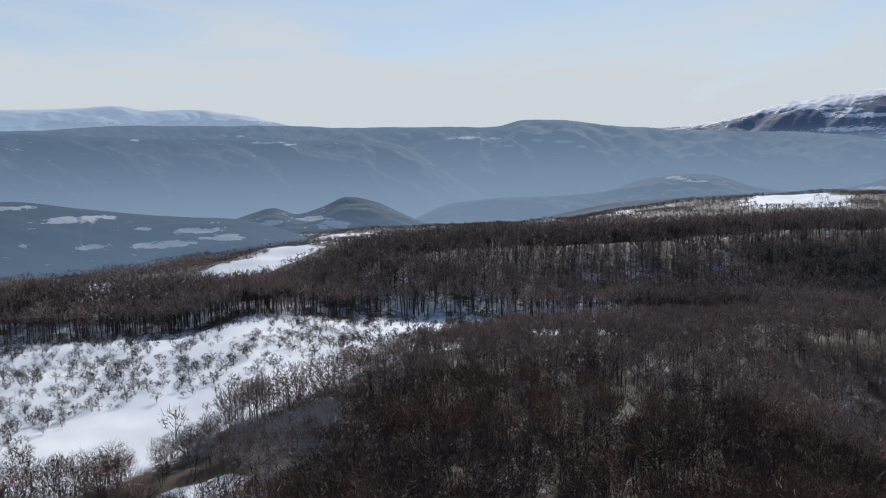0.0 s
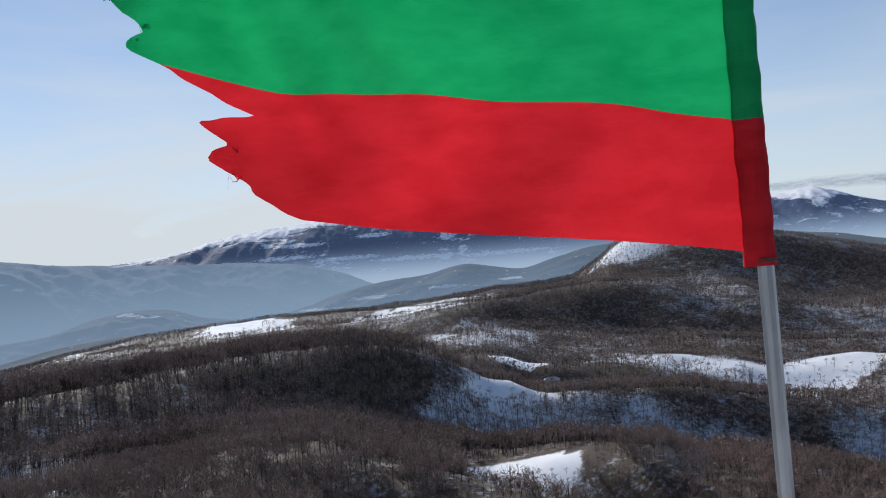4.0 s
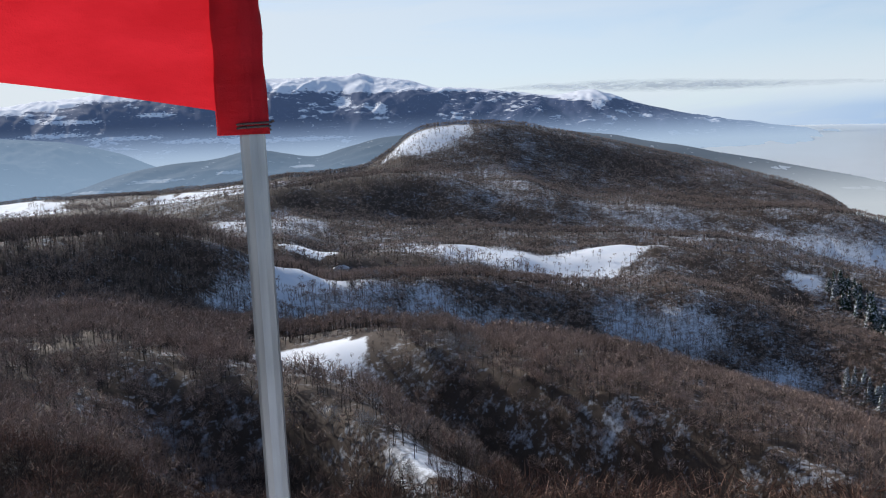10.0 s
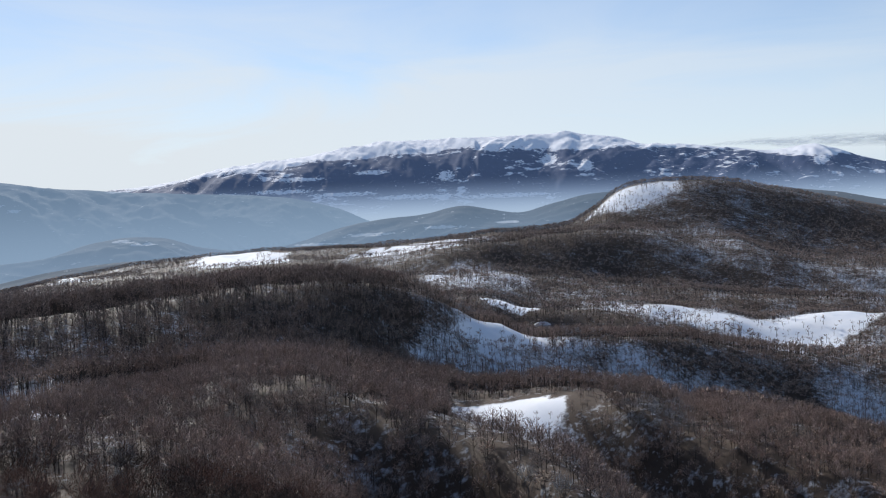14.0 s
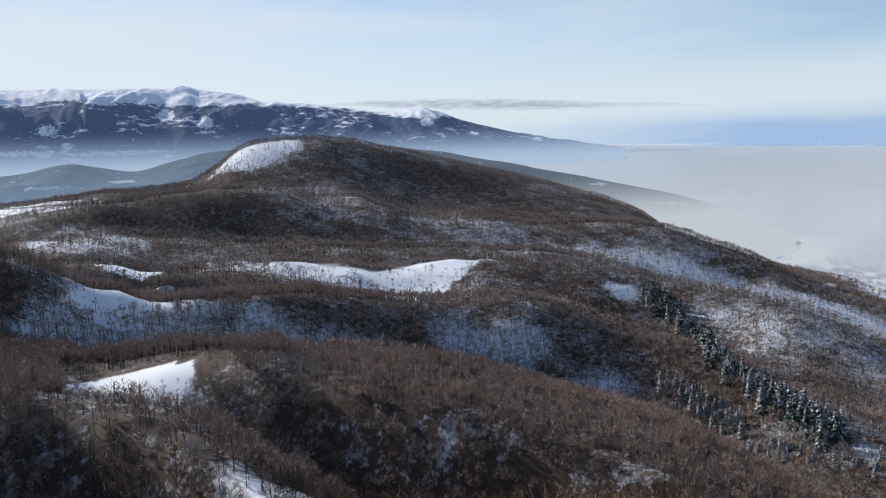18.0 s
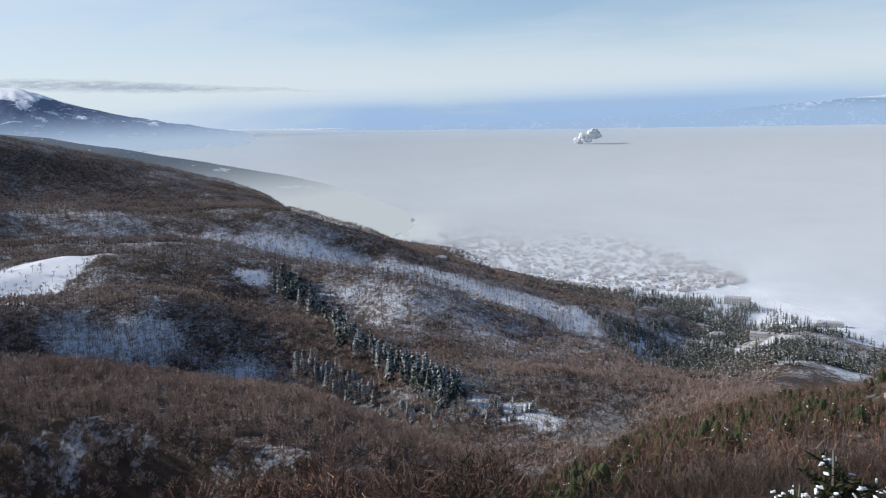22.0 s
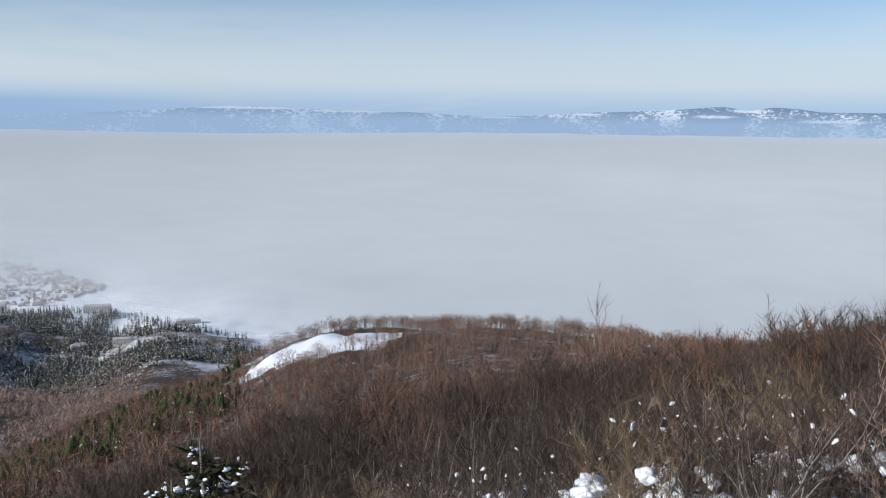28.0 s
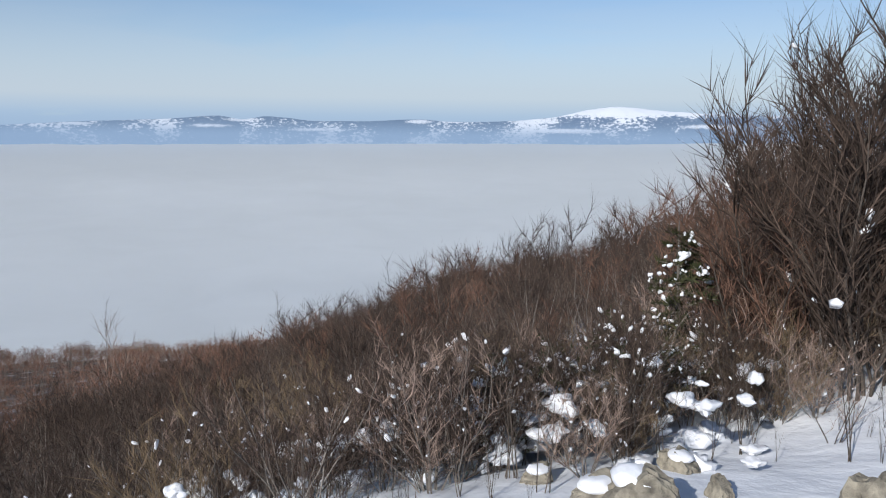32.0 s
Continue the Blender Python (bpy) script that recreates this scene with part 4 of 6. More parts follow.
def cloud_streak():
    """A thin grey cloud lying level beyond the massif's end."""
    m, t, p = shader("grey_cloud")
    at = t.nodes.new("ShaderNodeAttribute")
    at.attribute_name = "thick"
    wisp = tex(t, scale=0.012, detail=5, stretch=(1, 1, 6))
    t.links.new(calc(t, 'MULTIPLY', at.outputs["Fac"], ramp(t, wisp.outputs["Fac"], [(0.3, 0.35), (0.65, 1.0)])), p.inputs["Alpha"])
    p.inputs["Base Color"].default_value = (0.5, 0.54, 0.62, 1)
    p.inputs["Roughness"].default_value, p.inputs["Specular IOR Level"].default_value = 1.0, 0.0
    az, s = np.arange(18, 46, 0.3), np.linspace(-1, 1, 15)
    a, ss = np.meshgrid(np.radians(az), s, indexing="ij")
    deg = np.degrees(a)
    mid = np.interp(deg, [18, 22, 31, 41, 46], [2.75, 2.85, 2.55, 2.15, 1.9]) + fbm(deg / 3, deg * 0, 3) * 0.15
    half = 0.42 * np.clip((deg - 18) / 8, 0, 1) * np.clip((46 - deg) / 14, 0, 1) + 0.04
    el = mid + ss * half
    d = 4950.0
    z = EYE + d * np.tan(np.radians(el))
    me = mesh_from("cloud_streak", np.stack([d * np.sin(a), d * np.cos(a), z], -1).reshape(-1, 3), grid_faces(len(az), len(s)), [m], smooth=True)
    thick = np.clip(1 - ss ** 2, 0, 1) ** 1.5 * np.clip((deg - 18) / 5, 0, 1) * np.clip((46 - deg) / 12, 0, 1) * 0.6
    me.attributes.new("thick", 'FLOAT', 'POINT').data.foreach_set("value", thick.ravel().astype(np.float32))
    tagged(new("cloud_streak", me), "thin level streak of grey cloud above the plain", "cloud", kind="stuff")


cloud_streak()


# ---- woods ----
def sliver(a, b, w, rng):
    """A thin tapering blade from a to b."""
    d = b - a
    s = np.cross(d, rng.normal(size=3))
    s = s / (np.linalg.norm(s) + 1e-9) * w * 0.5
    return np.array([a - s, a + s, b])


def tree_template(seed, limbs, twigs, trunk_w, limb_w, twig_w, spread=0.27, stems=1, low=0.36, deep=0.30, blade=False):
    """A bare broadleaf tree one unit high: tapering stems, rising limbs, a rounded crown of fine twigs."""
    rng = np.random.RandomState(seed)
    v, f, m = [], [], []

    def tri(p, mat):
        n = len(v)
        v.extend(p)
        f.append((n, n + 1, n + 2))
        m.append(mat)

    mid = 0.97 - deep
    tips = []
    for s in range(stems):
        lean = rng.uniform(-0.05, 0.05, 2) * (1 if stems == 1 else 3.0)
        base = np.array([*(rng.uniform(-0.05, 0.05, 2) * (stems > 1)), -0.05])
        top = np.array([base[0] + lean[0], base[1] + lean[1], rng.uniform(0.7, 0.8)])
        if blade:
            tri(sliver(base, top, trunk_w, rng), 0)
            tips.append((base, top))
            continue
        n = len(v)
        for k in range(3):
            ang = 2.1 * k + s
            o = np.array([math.cos(ang), math.sin(ang), 0]) * trunk_w * 0.5
            v.append(base + o)
            v.append(top + o * 0.3)
        for k in range(3):
            a, c = n + 2 * k, n + 2 * ((k + 1) % 3)
            f.extend([(a, c, c + 1), (a, c + 1, a + 1)])
            m.extend([0, 0])
        tips.append((base, top))

    def on_crown(q):
        """A point of the crown's dome, q of the way out."""
        ang, up = rng.uniform(0, 6.283), rng.uniform(-0.45, 1.0)
        w = math.sqrt(max(0.0, 1 - up * up)) * (1.0 if up > 0 else 0.85)
        return np.array([math.cos(ang) * w * spread, math.sin(ang) * w * spread, up * deep]) * q + np.array([0, 0, mid])

    ends = []
    for i in range(limbs):
        base, top = tips[i % stems]
        b = on_crown(rng.uniform(0.6, 0.95))
        t = np.clip((b[2] - 0.22) / (top[2] + 0.05), low, 0.97)
        a = base + (top - base) * t * rng.uniform(0.75, 1.0)
        tri(sliver(a, b, limb_w, rng), 0)
        ends.append((a, b))
    for i in range(twigs):
        q = on_crown(rng.uniform(0.82, 1.06))
        a, b = min((ends[rng.randint(len(ends))] for k in range(3)), key=lambda e: np.linalg.norm(e[1] - q))
        p = (a + (b - a) * rng.uniform(0.45, 1.0)) * 0.55 + (q - np.array([0, 0, 0.07]) - rng.normal(0, 0.07, 3)) * 0.45
        tri(sliver(p, q, twig_w * rng.uniform(0.6, 1.2), rng), 1)
    return np.array(v), np.array(f), np.array(m)


def spruce_template(seed, whorls, per, frost, trunk_w=0.03):
    """A spruce one unit high: whorls of drooping boughs, snow lying on their upper side."""
    rng = np.random.RandomState(seed)
    v, f, m = [], [], []

    def tri(p, mat):
        n = len(v)
        v.extend(p)
        f.append((n, n + 1, n + 2))
        m.append(mat)

    for k in range(3):
        a, b = 2.1 * k, 2.1 * (k + 1)
        tri([np.array([math.cos(a) * trunk_w, math.sin(a) * trunk_w, -0.03]), np.array([math.cos(b) * trunk_w, math.sin(b) * trunk_w, -0.03]), np.array([0, 0, 0.97])], 0)
    for w in range(whorls):
        h = 0.08 + 0.88 * (w / whorls) + rng.uniform(-0.02, 0.02)
        length = 0.21 * (1.03 - h) ** 0.8 + 0.015
        for b in range(per):
            ang = 6.283 * (b + rng.uniform(-0.3, 0.3)) / per + w * 0.7
            l = length * rng.uniform(0.72, 1.15)
            root = np.array([0, 0, h + 0.035])
            tip = np.array([math.cos(ang) * l, math.sin(ang) * l, h - l * rng.uniform(0.2, 0.55)])
            side = np.array([-math.sin(ang), math.cos(ang), 0]) * l * rng.uniform(0.26, 0.4)
            mid = root * 0.45 + tip * 0.55
            tri([root, mid - side, tip], 1)
            tri([root, tip, mid + side], 1)
            tri([mid - side * 0.7, tip - np.array([0, 0, 0.06]), mid + side * 0.7], 1)
            if rng.rand() < frost:
                up = np.array([0, 0, 0.012])
                q = rng.uniform(0.5, 0.95)
                tri([root * 0.5 + mid * 0.5 + up, mid - side * q + up, tip + up], 2)
                tri([root * 0.5 + mid * 0.5 + up, tip + up, mid + side * q + up], 2)
    return np.array(v), np.array(f), np.array(m)


def scatter(name, label, category, templates, pts, heights, mats, seed, widen=1.0):
    """All trees of one wood joined into one object."""
    rng = np.random.RandomState(seed)
    n = len(pts)
    if n == 0:
        return None
    pick, turn = rng.randint(len(templates), size=n), rng.uniform(0, 6.283, n)
    vs, fs, ms, off = [], [], [], 0
    for k, (tv, tf, tm) in enumerate(templates):
        s = np.where(pick == k)[0]
        if not len(s):
            continue
        c, si = np.cos(turn[s])[:, None], np.sin(turn[s])[:, None]
        h = heights[s][:, None]
        x = (tv[None, :, 0] * c - tv[None, :, 1] * si) * h * widen + pts[s, 0][:, None]
        y = (tv[None, :, 0] * si + tv[None, :, 1] * c) * h * widen + pts[s, 1][:, None]
        z = tv[None, :, 2] * h + pts[s, 2][:, None]
        vs.append(np.stack([x, y, z], -1).reshape(-1, 3))
        fs.append((tf[None] + (np.arange(len(s)) * len(tv))[:, None, None]).reshape(-1, 3) + off)
        ms.append(np.tile(tm, len(s)))
        off += len(s) * len(tv)
    me = mesh_from(name, np.concatenate(vs), np.concatenate(fs), mats, np.concatenate(ms))
    return tagged(new(name, me), label, category, kind="stuff")


def tall_trees(az, r):
    """How high the wood stands there."""
    h = np.full(r.shape, 7.2)
    h = np.where(r < 130, 6.2, h)
    r1 = (az < 2) & (r > 285) & (r < 640)
    h = np.where(r1, 12.5, h)
    h = np.where((az >= 2) & (r > 360), 9.5, h)
    h = np.where((az > 1.5) & (az < 12) & (r > 190) & (r < 345), 3.0, h)
    h = np.where((az > 56) & (r < 230), 3.2, h)
    return h


# running skyline from the camera's resting place, used to thin unseen trees
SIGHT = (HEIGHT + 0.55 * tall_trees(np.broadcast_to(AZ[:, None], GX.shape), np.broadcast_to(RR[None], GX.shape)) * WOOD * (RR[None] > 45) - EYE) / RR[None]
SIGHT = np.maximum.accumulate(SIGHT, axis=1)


def grid_at(g, az, r):
    i = np.clip(np.searchsorted(AZ, az) - 1, 0, len(AZ) - 1)
    j = np.clip(np.searchsorted(RR, r) - 1, 0, len(RR) - 1)
    return g[i, j]


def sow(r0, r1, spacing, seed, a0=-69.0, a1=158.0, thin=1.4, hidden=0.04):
    """Tree sites between two distances: thick in the woods, few where the camera cannot see."""
    rng = np.random.RandomState(seed)
    n = int(radians(a1 - a0) * 0.5 * (r1 * r1 - r0 * r0) / spacing ** 2)
    az, r = rng.uniform(a0, a1, n), np.sqrt(rng.uniform(r0 * r0, r1 * r1, n))
    w = grid_at(WOOD, az, r)
    z = ground_z(az, r)
    h = tall_trees(az, r) * rng.uniform(0.7, 1.2, n)
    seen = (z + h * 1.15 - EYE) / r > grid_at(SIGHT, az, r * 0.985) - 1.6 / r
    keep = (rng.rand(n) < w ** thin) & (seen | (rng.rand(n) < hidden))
    keep &= ~((az > 65) & (r > 960))
    a = np.radians(az[keep])
    pts = np.stack([OX + r[keep] * np.sin(a), OY + r[keep] * np.cos(a), z[keep]], -1)
    return az[keep], r[keep], pts, h[keep]


def frost_patch(pts, share):
    """Some groups of trees still carry rime."""
    f = fbm(pts[:, 0] / 28 + 11, pts[:, 1] / 28, 3) + np.random.RandomState(3).uniform(-0.55, 0.55, len(pts))
    cut = np.quantile(f, 1 - share) if len(f) else 0
    return f > cut


NEAR_T = [tree_template(100 + i, 14, 180, 0.020, 0.010, 0.0095, spread=0.42, stems=2, low=0.15, deep=0.40) for i in range(7)]
MID_T = [tree_template(200 + i, 8, 84, 0.024, 0.014, 0.0175, spread=0.36, low=0.3, deep=0.34) for i in range(8)]
TALL_T = [tree_template(300 + i, 5, 36, 0.030, 0.015, 0.022, spread=0.30, low=0.46, deep=0.27) for i in range(8)]
UPPER_T = [tree_template(400 + i, 2, 20, 0.034, 0.020, 0.038, spread=0.30, low=0.5, deep=0.26) for i in range(8)]
FAR_T = [tree_template(500 + i, 1, 8, 0.05, 0.035, 0.095, spread=0.28, low=0.6, deep=0.25, blade=True) for i in range(10)]
DWARF_T = [tree_template(600 + i, 10, 84, 0.022, 0.014, 0.0135, spread=0.44, stems=3, low=0.1, deep=0.46) for i in range(7)]

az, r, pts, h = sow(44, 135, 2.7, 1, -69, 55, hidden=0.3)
fr = frost_patch(pts, 0.03) | ((az > -55) & (az < -44) & (r < 142) & (r > 84) & frost_patch(pts, 0.5))
ruddy = ~fr & (fbm(pts[:, 0] / 22 + 4, pts[:, 1] / 22, 3) + np.random.RandomState(8).uniform(-0.4, 0.4, len(pts)) > 0.06)
scatter("front_wood", "dense leafless brown scrub wood on the front spur", "woods", NEAR_T, pts[~fr & ~ruddy], h[~fr & ~ruddy], [M_STEM, M_TWIG_BROWN], 1)
scatter("ruddy_front_wood", "ruddy brown leafless scrub on the front spur", "woods", NEAR_T, pts[ruddy], h[ruddy], [M_STEM, M_TWIG_RED], 71)
scatter("rimed_front_wood", "leafless scrub trees with rime on their twigs", "woods", NEAR_T, pts[fr], h[fr] * 0.85, [M_BARK, M_TWIG_GREY], 2)
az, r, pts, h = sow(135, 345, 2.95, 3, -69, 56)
tall = (az < 2) & (r > 285)
fr = (frost_patch(pts, 0.012) | ((az > 1) & (az < 18) & ((r < 165) | ((r > 285) & (r < 318))) & frost_patch(pts, 0.45))) & ~tall
plain = ~fr & ~tall
scatter("spur_wood", "leafless brown beech wood on snowy spurs", "woods", MID_T, pts[plain], h[plain], [M_STEM, M_TWIG], 4)
scatter("rimed_spur_wood", "rimed grey leafless trees on the spurs", "woods", MID_T, pts[fr], h[fr] * 0.85, [M_BARK, M_TWIG_GREY], 5)
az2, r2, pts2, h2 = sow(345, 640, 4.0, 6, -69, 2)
scatter("beech_ridge_wood", "tall dark leafless beech wood on a snowy ridge", "woods", TALL_T, np.concatenate([pts[tall], pts2]), np.concatenate([h[tall], h2]), [M_STEM, M_TWIG], 7)
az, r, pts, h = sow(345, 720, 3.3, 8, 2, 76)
fr = frost_patch(pts, 0.05) | (frost_patch(pts, 0.62) & (az > 39) & (az < 66) & (r < 570))
scatter("slope_wood", "leafless brown wood on slopes with snow between trunks", "woods", UPPER_T, pts[~fr], h[~fr], [M_STEM, M_TWIG], 9)
scatter("rimed_slope_wood", "rimed grey trees in the valley bottom", "woods", UPPER_T, pts[fr], h[fr] * 0.85, [M_BARK, M_TWIG_GREY], 10)
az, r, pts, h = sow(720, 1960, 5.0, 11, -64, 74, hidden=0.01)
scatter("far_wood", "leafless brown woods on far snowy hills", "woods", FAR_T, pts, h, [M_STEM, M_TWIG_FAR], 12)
az, r, pts, h = sow(40, 235, 2.6, 13, 55, 135)
scatter("brow_thicket", "dense russet leafless thicket on the near brow", "thicket", DWARF_T, pts, h, [M_BARK, M_TWIG_RED], 14)


def brush_template(seed, stems, branches, twigs, stem_w, branch_w, twig_w):
    """A low leafless bush one unit high: crooked stems that fork into branches and sprays of twigs."""
    rng = np.random.RandomState(seed)
    v, m = [], []

    def blade(a, b, w, mat):
        v.append(sliver(a, b, w, rng))
        m.append(mat)

    for s in range(stems):
        ang = rng.uniform(0, 6.283)
        a, d = np.array([math.cos(ang), math.sin(ang), 0]) * 0.05, np.array([math.cos(ang) * rng.uniform(0.1, 0.55), math.sin(ang) * rng.uniform(0.1, 0.55), 1.0])
        knots = [a - np.array([0, 0, 0.06])]
        for k in range(4):
            d = d + rng.normal(0, 0.2, 3) + np.array([0, 0, 0.08])
            d = d / np.linalg.norm(d)
            knots.append(knots[-1] + d * rng.uniform(0.17, 0.25))
            blade(knots[-2], knots[-1] + d * 0.06, stem_w * (1 - 0.17 * k), 0)
        for b in range(branches):
            k = rng.randint(1, 4)
            p = knots[k] + (knots[k + 1] - knots[k]) * rng.rand()
            e = (knots[k + 1] - knots[k]) * 4 + rng.normal(0, 0.75, 3)
            e = e / np.linalg.norm(e) * rng.uniform(0.16, 0.3)
            q = p + e + np.array([0, 0, 0.05])
            blade(p, q, branch_w, 1)
            for w in range(twigs):
                f = e * 3.5 + rng.normal(0, 0.7, 3) + np.array([0, 0, 0.35])
                o = p + (q - p) * rng.uniform(0.2, 0.95)
                blade(o, o + f / np.linalg.norm(f) * rng.uniform(0.07, 0.16), twig_w, 1)
    n = len(v)
    return np.concatenate(v), np.arange(3 * n).reshape(n, 3), np.array(m)


def near_thicket():
    """Brush that fills the brow between the single bushes."""
    rng = np.random.RandomState(15)
    n = 2700
    az, r = rng.uniform(57, 159, n), np.sqrt(rng.uniform(7.5 ** 2, 44 ** 2, n))
    z = ground_z(az, r)
    room = EYE + r * np.tan(np.radians(np.interp(az, [q[0] for q in TOP_LINE], [q[1] for q in TOP_LINE]))) - z
    h = np.minimum(room * rng.uniform(0.5, 0.85, n), 2.6)
    ok = h > 0.3
    a = np.radians(az)
    pts = np.stack([OX + r * np.sin(a), OY + r * np.cos(a), z], -1)[ok]
    scatter("near_brush", "dense leafless brush between the bushes", "brush", [brush_template(640 + i, 6, 5, 6, 0.012, 0.006, 0.0042) for i in range(8)], pts, h[ok], [M_BARK, M_TWIG_BROWN], 16)
    # stalks poking through the snow
    n = 520
    az, r = rng.uniform(84, 159, n), np.sqrt(rng.uniform(3.6 ** 2, 9.5 ** 2, n))
    keep = (az < 138) | (r > 4.8)
    a = np.radians(az)
    pts = np.stack([OX + r * np.sin(a), OY + r * np.cos(a), ground_z(az, r)], -1)[keep]
    scatter("bare_stalks", "thin bare stalks poking through the snow", "stalks", [tree_template(660 + i, 5, 12, 0.012, 0.007, 0.006, spread=0.34, stems=3, low=0.2, deep=0.4) for i in range(6)], pts, rng.uniform(0.2, 0.75, len(pts)), [M_STEM, M_TWIG_DARK], 17)


TOP_LINE = [(55, -26), (70, -22), (80, -19.5), (90, -17), (99, -15.2), (106, -14.6), (111, -13.9), (114, -12.8), (116, -12.1), (121, -10.5), (126, -7.9), (130, -6.7), (135.7, -4.6), (139.5, -4.9), (143, -3.1), (147.4, -0.2), (149.6, 2.8), (152.5, 6.6), (160, 7.5)]
near_thicket()


def on_slope(az, angle, beyond=150.0):
    """The first ground past a distance that meets the line of sight at that angle."""
    j0 = int(np.searchsorted(RR, beyond))
    i = int(np.clip(np.searchsorted(AZ, az), 0, len(AZ) - 1))
    el = np.degrees(np.arctan((HEIGHT[i, j0:] - EYE) / RR[j0:]))
    k = np.where(el >= angle)[0]
    return float(RR[j0 + (k[0] if len(k) else 0)])


# ---- spruces ----
def spruce_thing(seed, frost, label, group, green=None, name="spruce"):
    v, f, m = spruce_template(seed, 13, 9, frost)
    top = thing(name, (0, 0, -900), label, "tree", group)
    for piece, idx, mat in (("trunk", 0, M_BARK), ("foliage", 1, green or M_NEEDLE), ("snow", 2, M_LOAD)):
        sel = f[m == idx]
        used, inv = np.unique(sel, return_inverse=True)
        tagged(part(piece, mesh_from(piece, v[used], inv.reshape(-1, 3), [mat]), None, top), kind="stuff" if idx else "")
    return top


def scaled(p, s, turn=0.0, wide=1.0):
    return Matrix.Translation(p) @ Matrix.Rotation(turn, 4, 'Z') @ Matrix.Diagonal((s * wide, s * wide, s, 1))


def spruces():
    rng = random.Random(4)
    green = [spruce_thing(s, 0.4, "dark green spruce with some snow on its boughs", "spruces in the gully") for s in (1, 2, 3)]
    white = [spruce_thing(s, 0.85, "snow-laden spruce with heavy white boughs", "snowy spruces in the gully") for s in (11, 12, 13)]
    pines = [spruce_thing(s, 0.04, "small green pine on the near brow", "pines on the brow", M_PINE, "pine") for s in (21, 22, 23)]
    line_az, line_el = [40.3, 42, 43.6, 45, 46.2, 48, 50, 52.3], [-10.4, -11.9, -13.3, -14.7, -15.8, -17.0, -18.0, -19.1]
    spots = []
    for i in range(230):
        a = rng.uniform(40.3, 53)
        el = np.interp(a, line_az, line_el) + rng.uniform(-0.75, 0.6)
        spots.append((rng.choice(green if rng.random() < 0.7 else white), a + rng.uniform(-0.3, 0.3), el, rng.uniform(12, 19)))
    for i in range(85):
        a = rng.uniform(41.2, 46.8)
        spots.append((rng.choice(white), a, np.interp(a, [41.2, 44, 46.8], [-16.6, -17.9, -19.2]) + rng.uniform(-0.7, 0.6), rng.uniform(9, 14)))
    for i in range(60):
        a = rng.uniform(46.5, 58.5)
        spots.append((rng.choice(white), a, np.interp(a, [46.5, 52, 58.5], [-19.9, -20.6, -20.2]) + rng.uniform(-0.4, 0.4), rng.uniform(6, 10)))
    for src, a, el, s in spots:
        copy_thing(src, scaled(place(a, on_slope(a, el, 380), -0.2), s, rng.uniform(0, 6.28), rng.uniform(0.9, 1.2)))
    for i in range(290):
        a = rng.uniform(57.5, 80.5)
        r = float(np.interp(a, AZ, LINE_R[6])) - rng.uniform(-8, 60)
        copy_thing(rng.choice(pines), scaled(place(a, r, -0.1), rng.uniform(1.6, 3.2), rng.uniform(0, 6.28), 1.9))
    for src in green + white + pines:
        for o in (*src.children_recursive, src):
            bpy.data.objects.remove(o)


spruces()


def valley_conifers():
    rng = np.random.RandomState(21)
    temps = [spruce_template(700 + i, 3, 3, 0.42, 0.05) for i in range(6)]
    n = 30000
    az, r = rng.uniform(55, 86, n), np.sqrt(rng.uniform(900 ** 2, 1680 ** 2, n))
    z = ground_z(az, r)
    a = np.radians(az)
    x, y = OX + r * np.sin(a), OY + r * np.cos(a)
    dens = 0.72 + fbm(x / 90, y / 90, 4) * 2.2
    # conifers out of the camera's sight are dropped
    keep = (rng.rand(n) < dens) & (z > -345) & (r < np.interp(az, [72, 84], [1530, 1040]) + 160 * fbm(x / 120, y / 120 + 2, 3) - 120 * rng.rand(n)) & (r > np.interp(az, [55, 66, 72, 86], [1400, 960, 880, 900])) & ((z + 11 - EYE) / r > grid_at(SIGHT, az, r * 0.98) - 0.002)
    pts = np.stack([x, y, z], -1)[keep]
    scatter("valley_conifers", "frosted conifer woods at the valley's edge", "woods", temps, pts, rng.uniform(8, 14, len(pts)), [M_BARK, M_NEEDLE, M_LOAD], 22, widen=1.5)


valley_conifers()


# ---- houses ----
def box(bm, x0, x1, y0, y1, z0, z1):
    vs = [bm.verts.new(p) for p in ((x0, y0, z0), (x1, y0, z0), (x1, y1, z0), (x0, y1, z0), (x0, y0, z1), (x1, y0, z1), (x1, y1, z1), (x0, y1, z1))]
    for q in ((3, 2, 1, 0), (4, 5, 6, 7), (0, 1, 5, 4), (1, 2, 6, 5), (2, 3, 7, 6), (3, 0, 4, 7)):
        bm.faces.new([vs[i] for i in q])


def hip_roof(bm, x, y, z, rise, ridge):
    a = [bm.verts.new(p) for p in ((-x, -y, z), (x, -y, z), (x, y, z), (-x, y, z))]
    t = [bm.verts.new(p) for p in ((-ridge, 0, z + rise), (ridge, 0, z + rise))]
    for q in ((a[0], a[1], t[1], t[0]), (a[2], a[3], t[0], t[1]), (a[1], a[2], t[1]), (a[3], a[0], t[0]), (a[3], a[2], a[1], a[0])):
        bm.faces.new(q)


M_PANE = simple("dark_window", (0.02, 0.025, 0.03), (0.05, 0.06, 0.07), rough=0.2, scale=0.5, big=0.1)


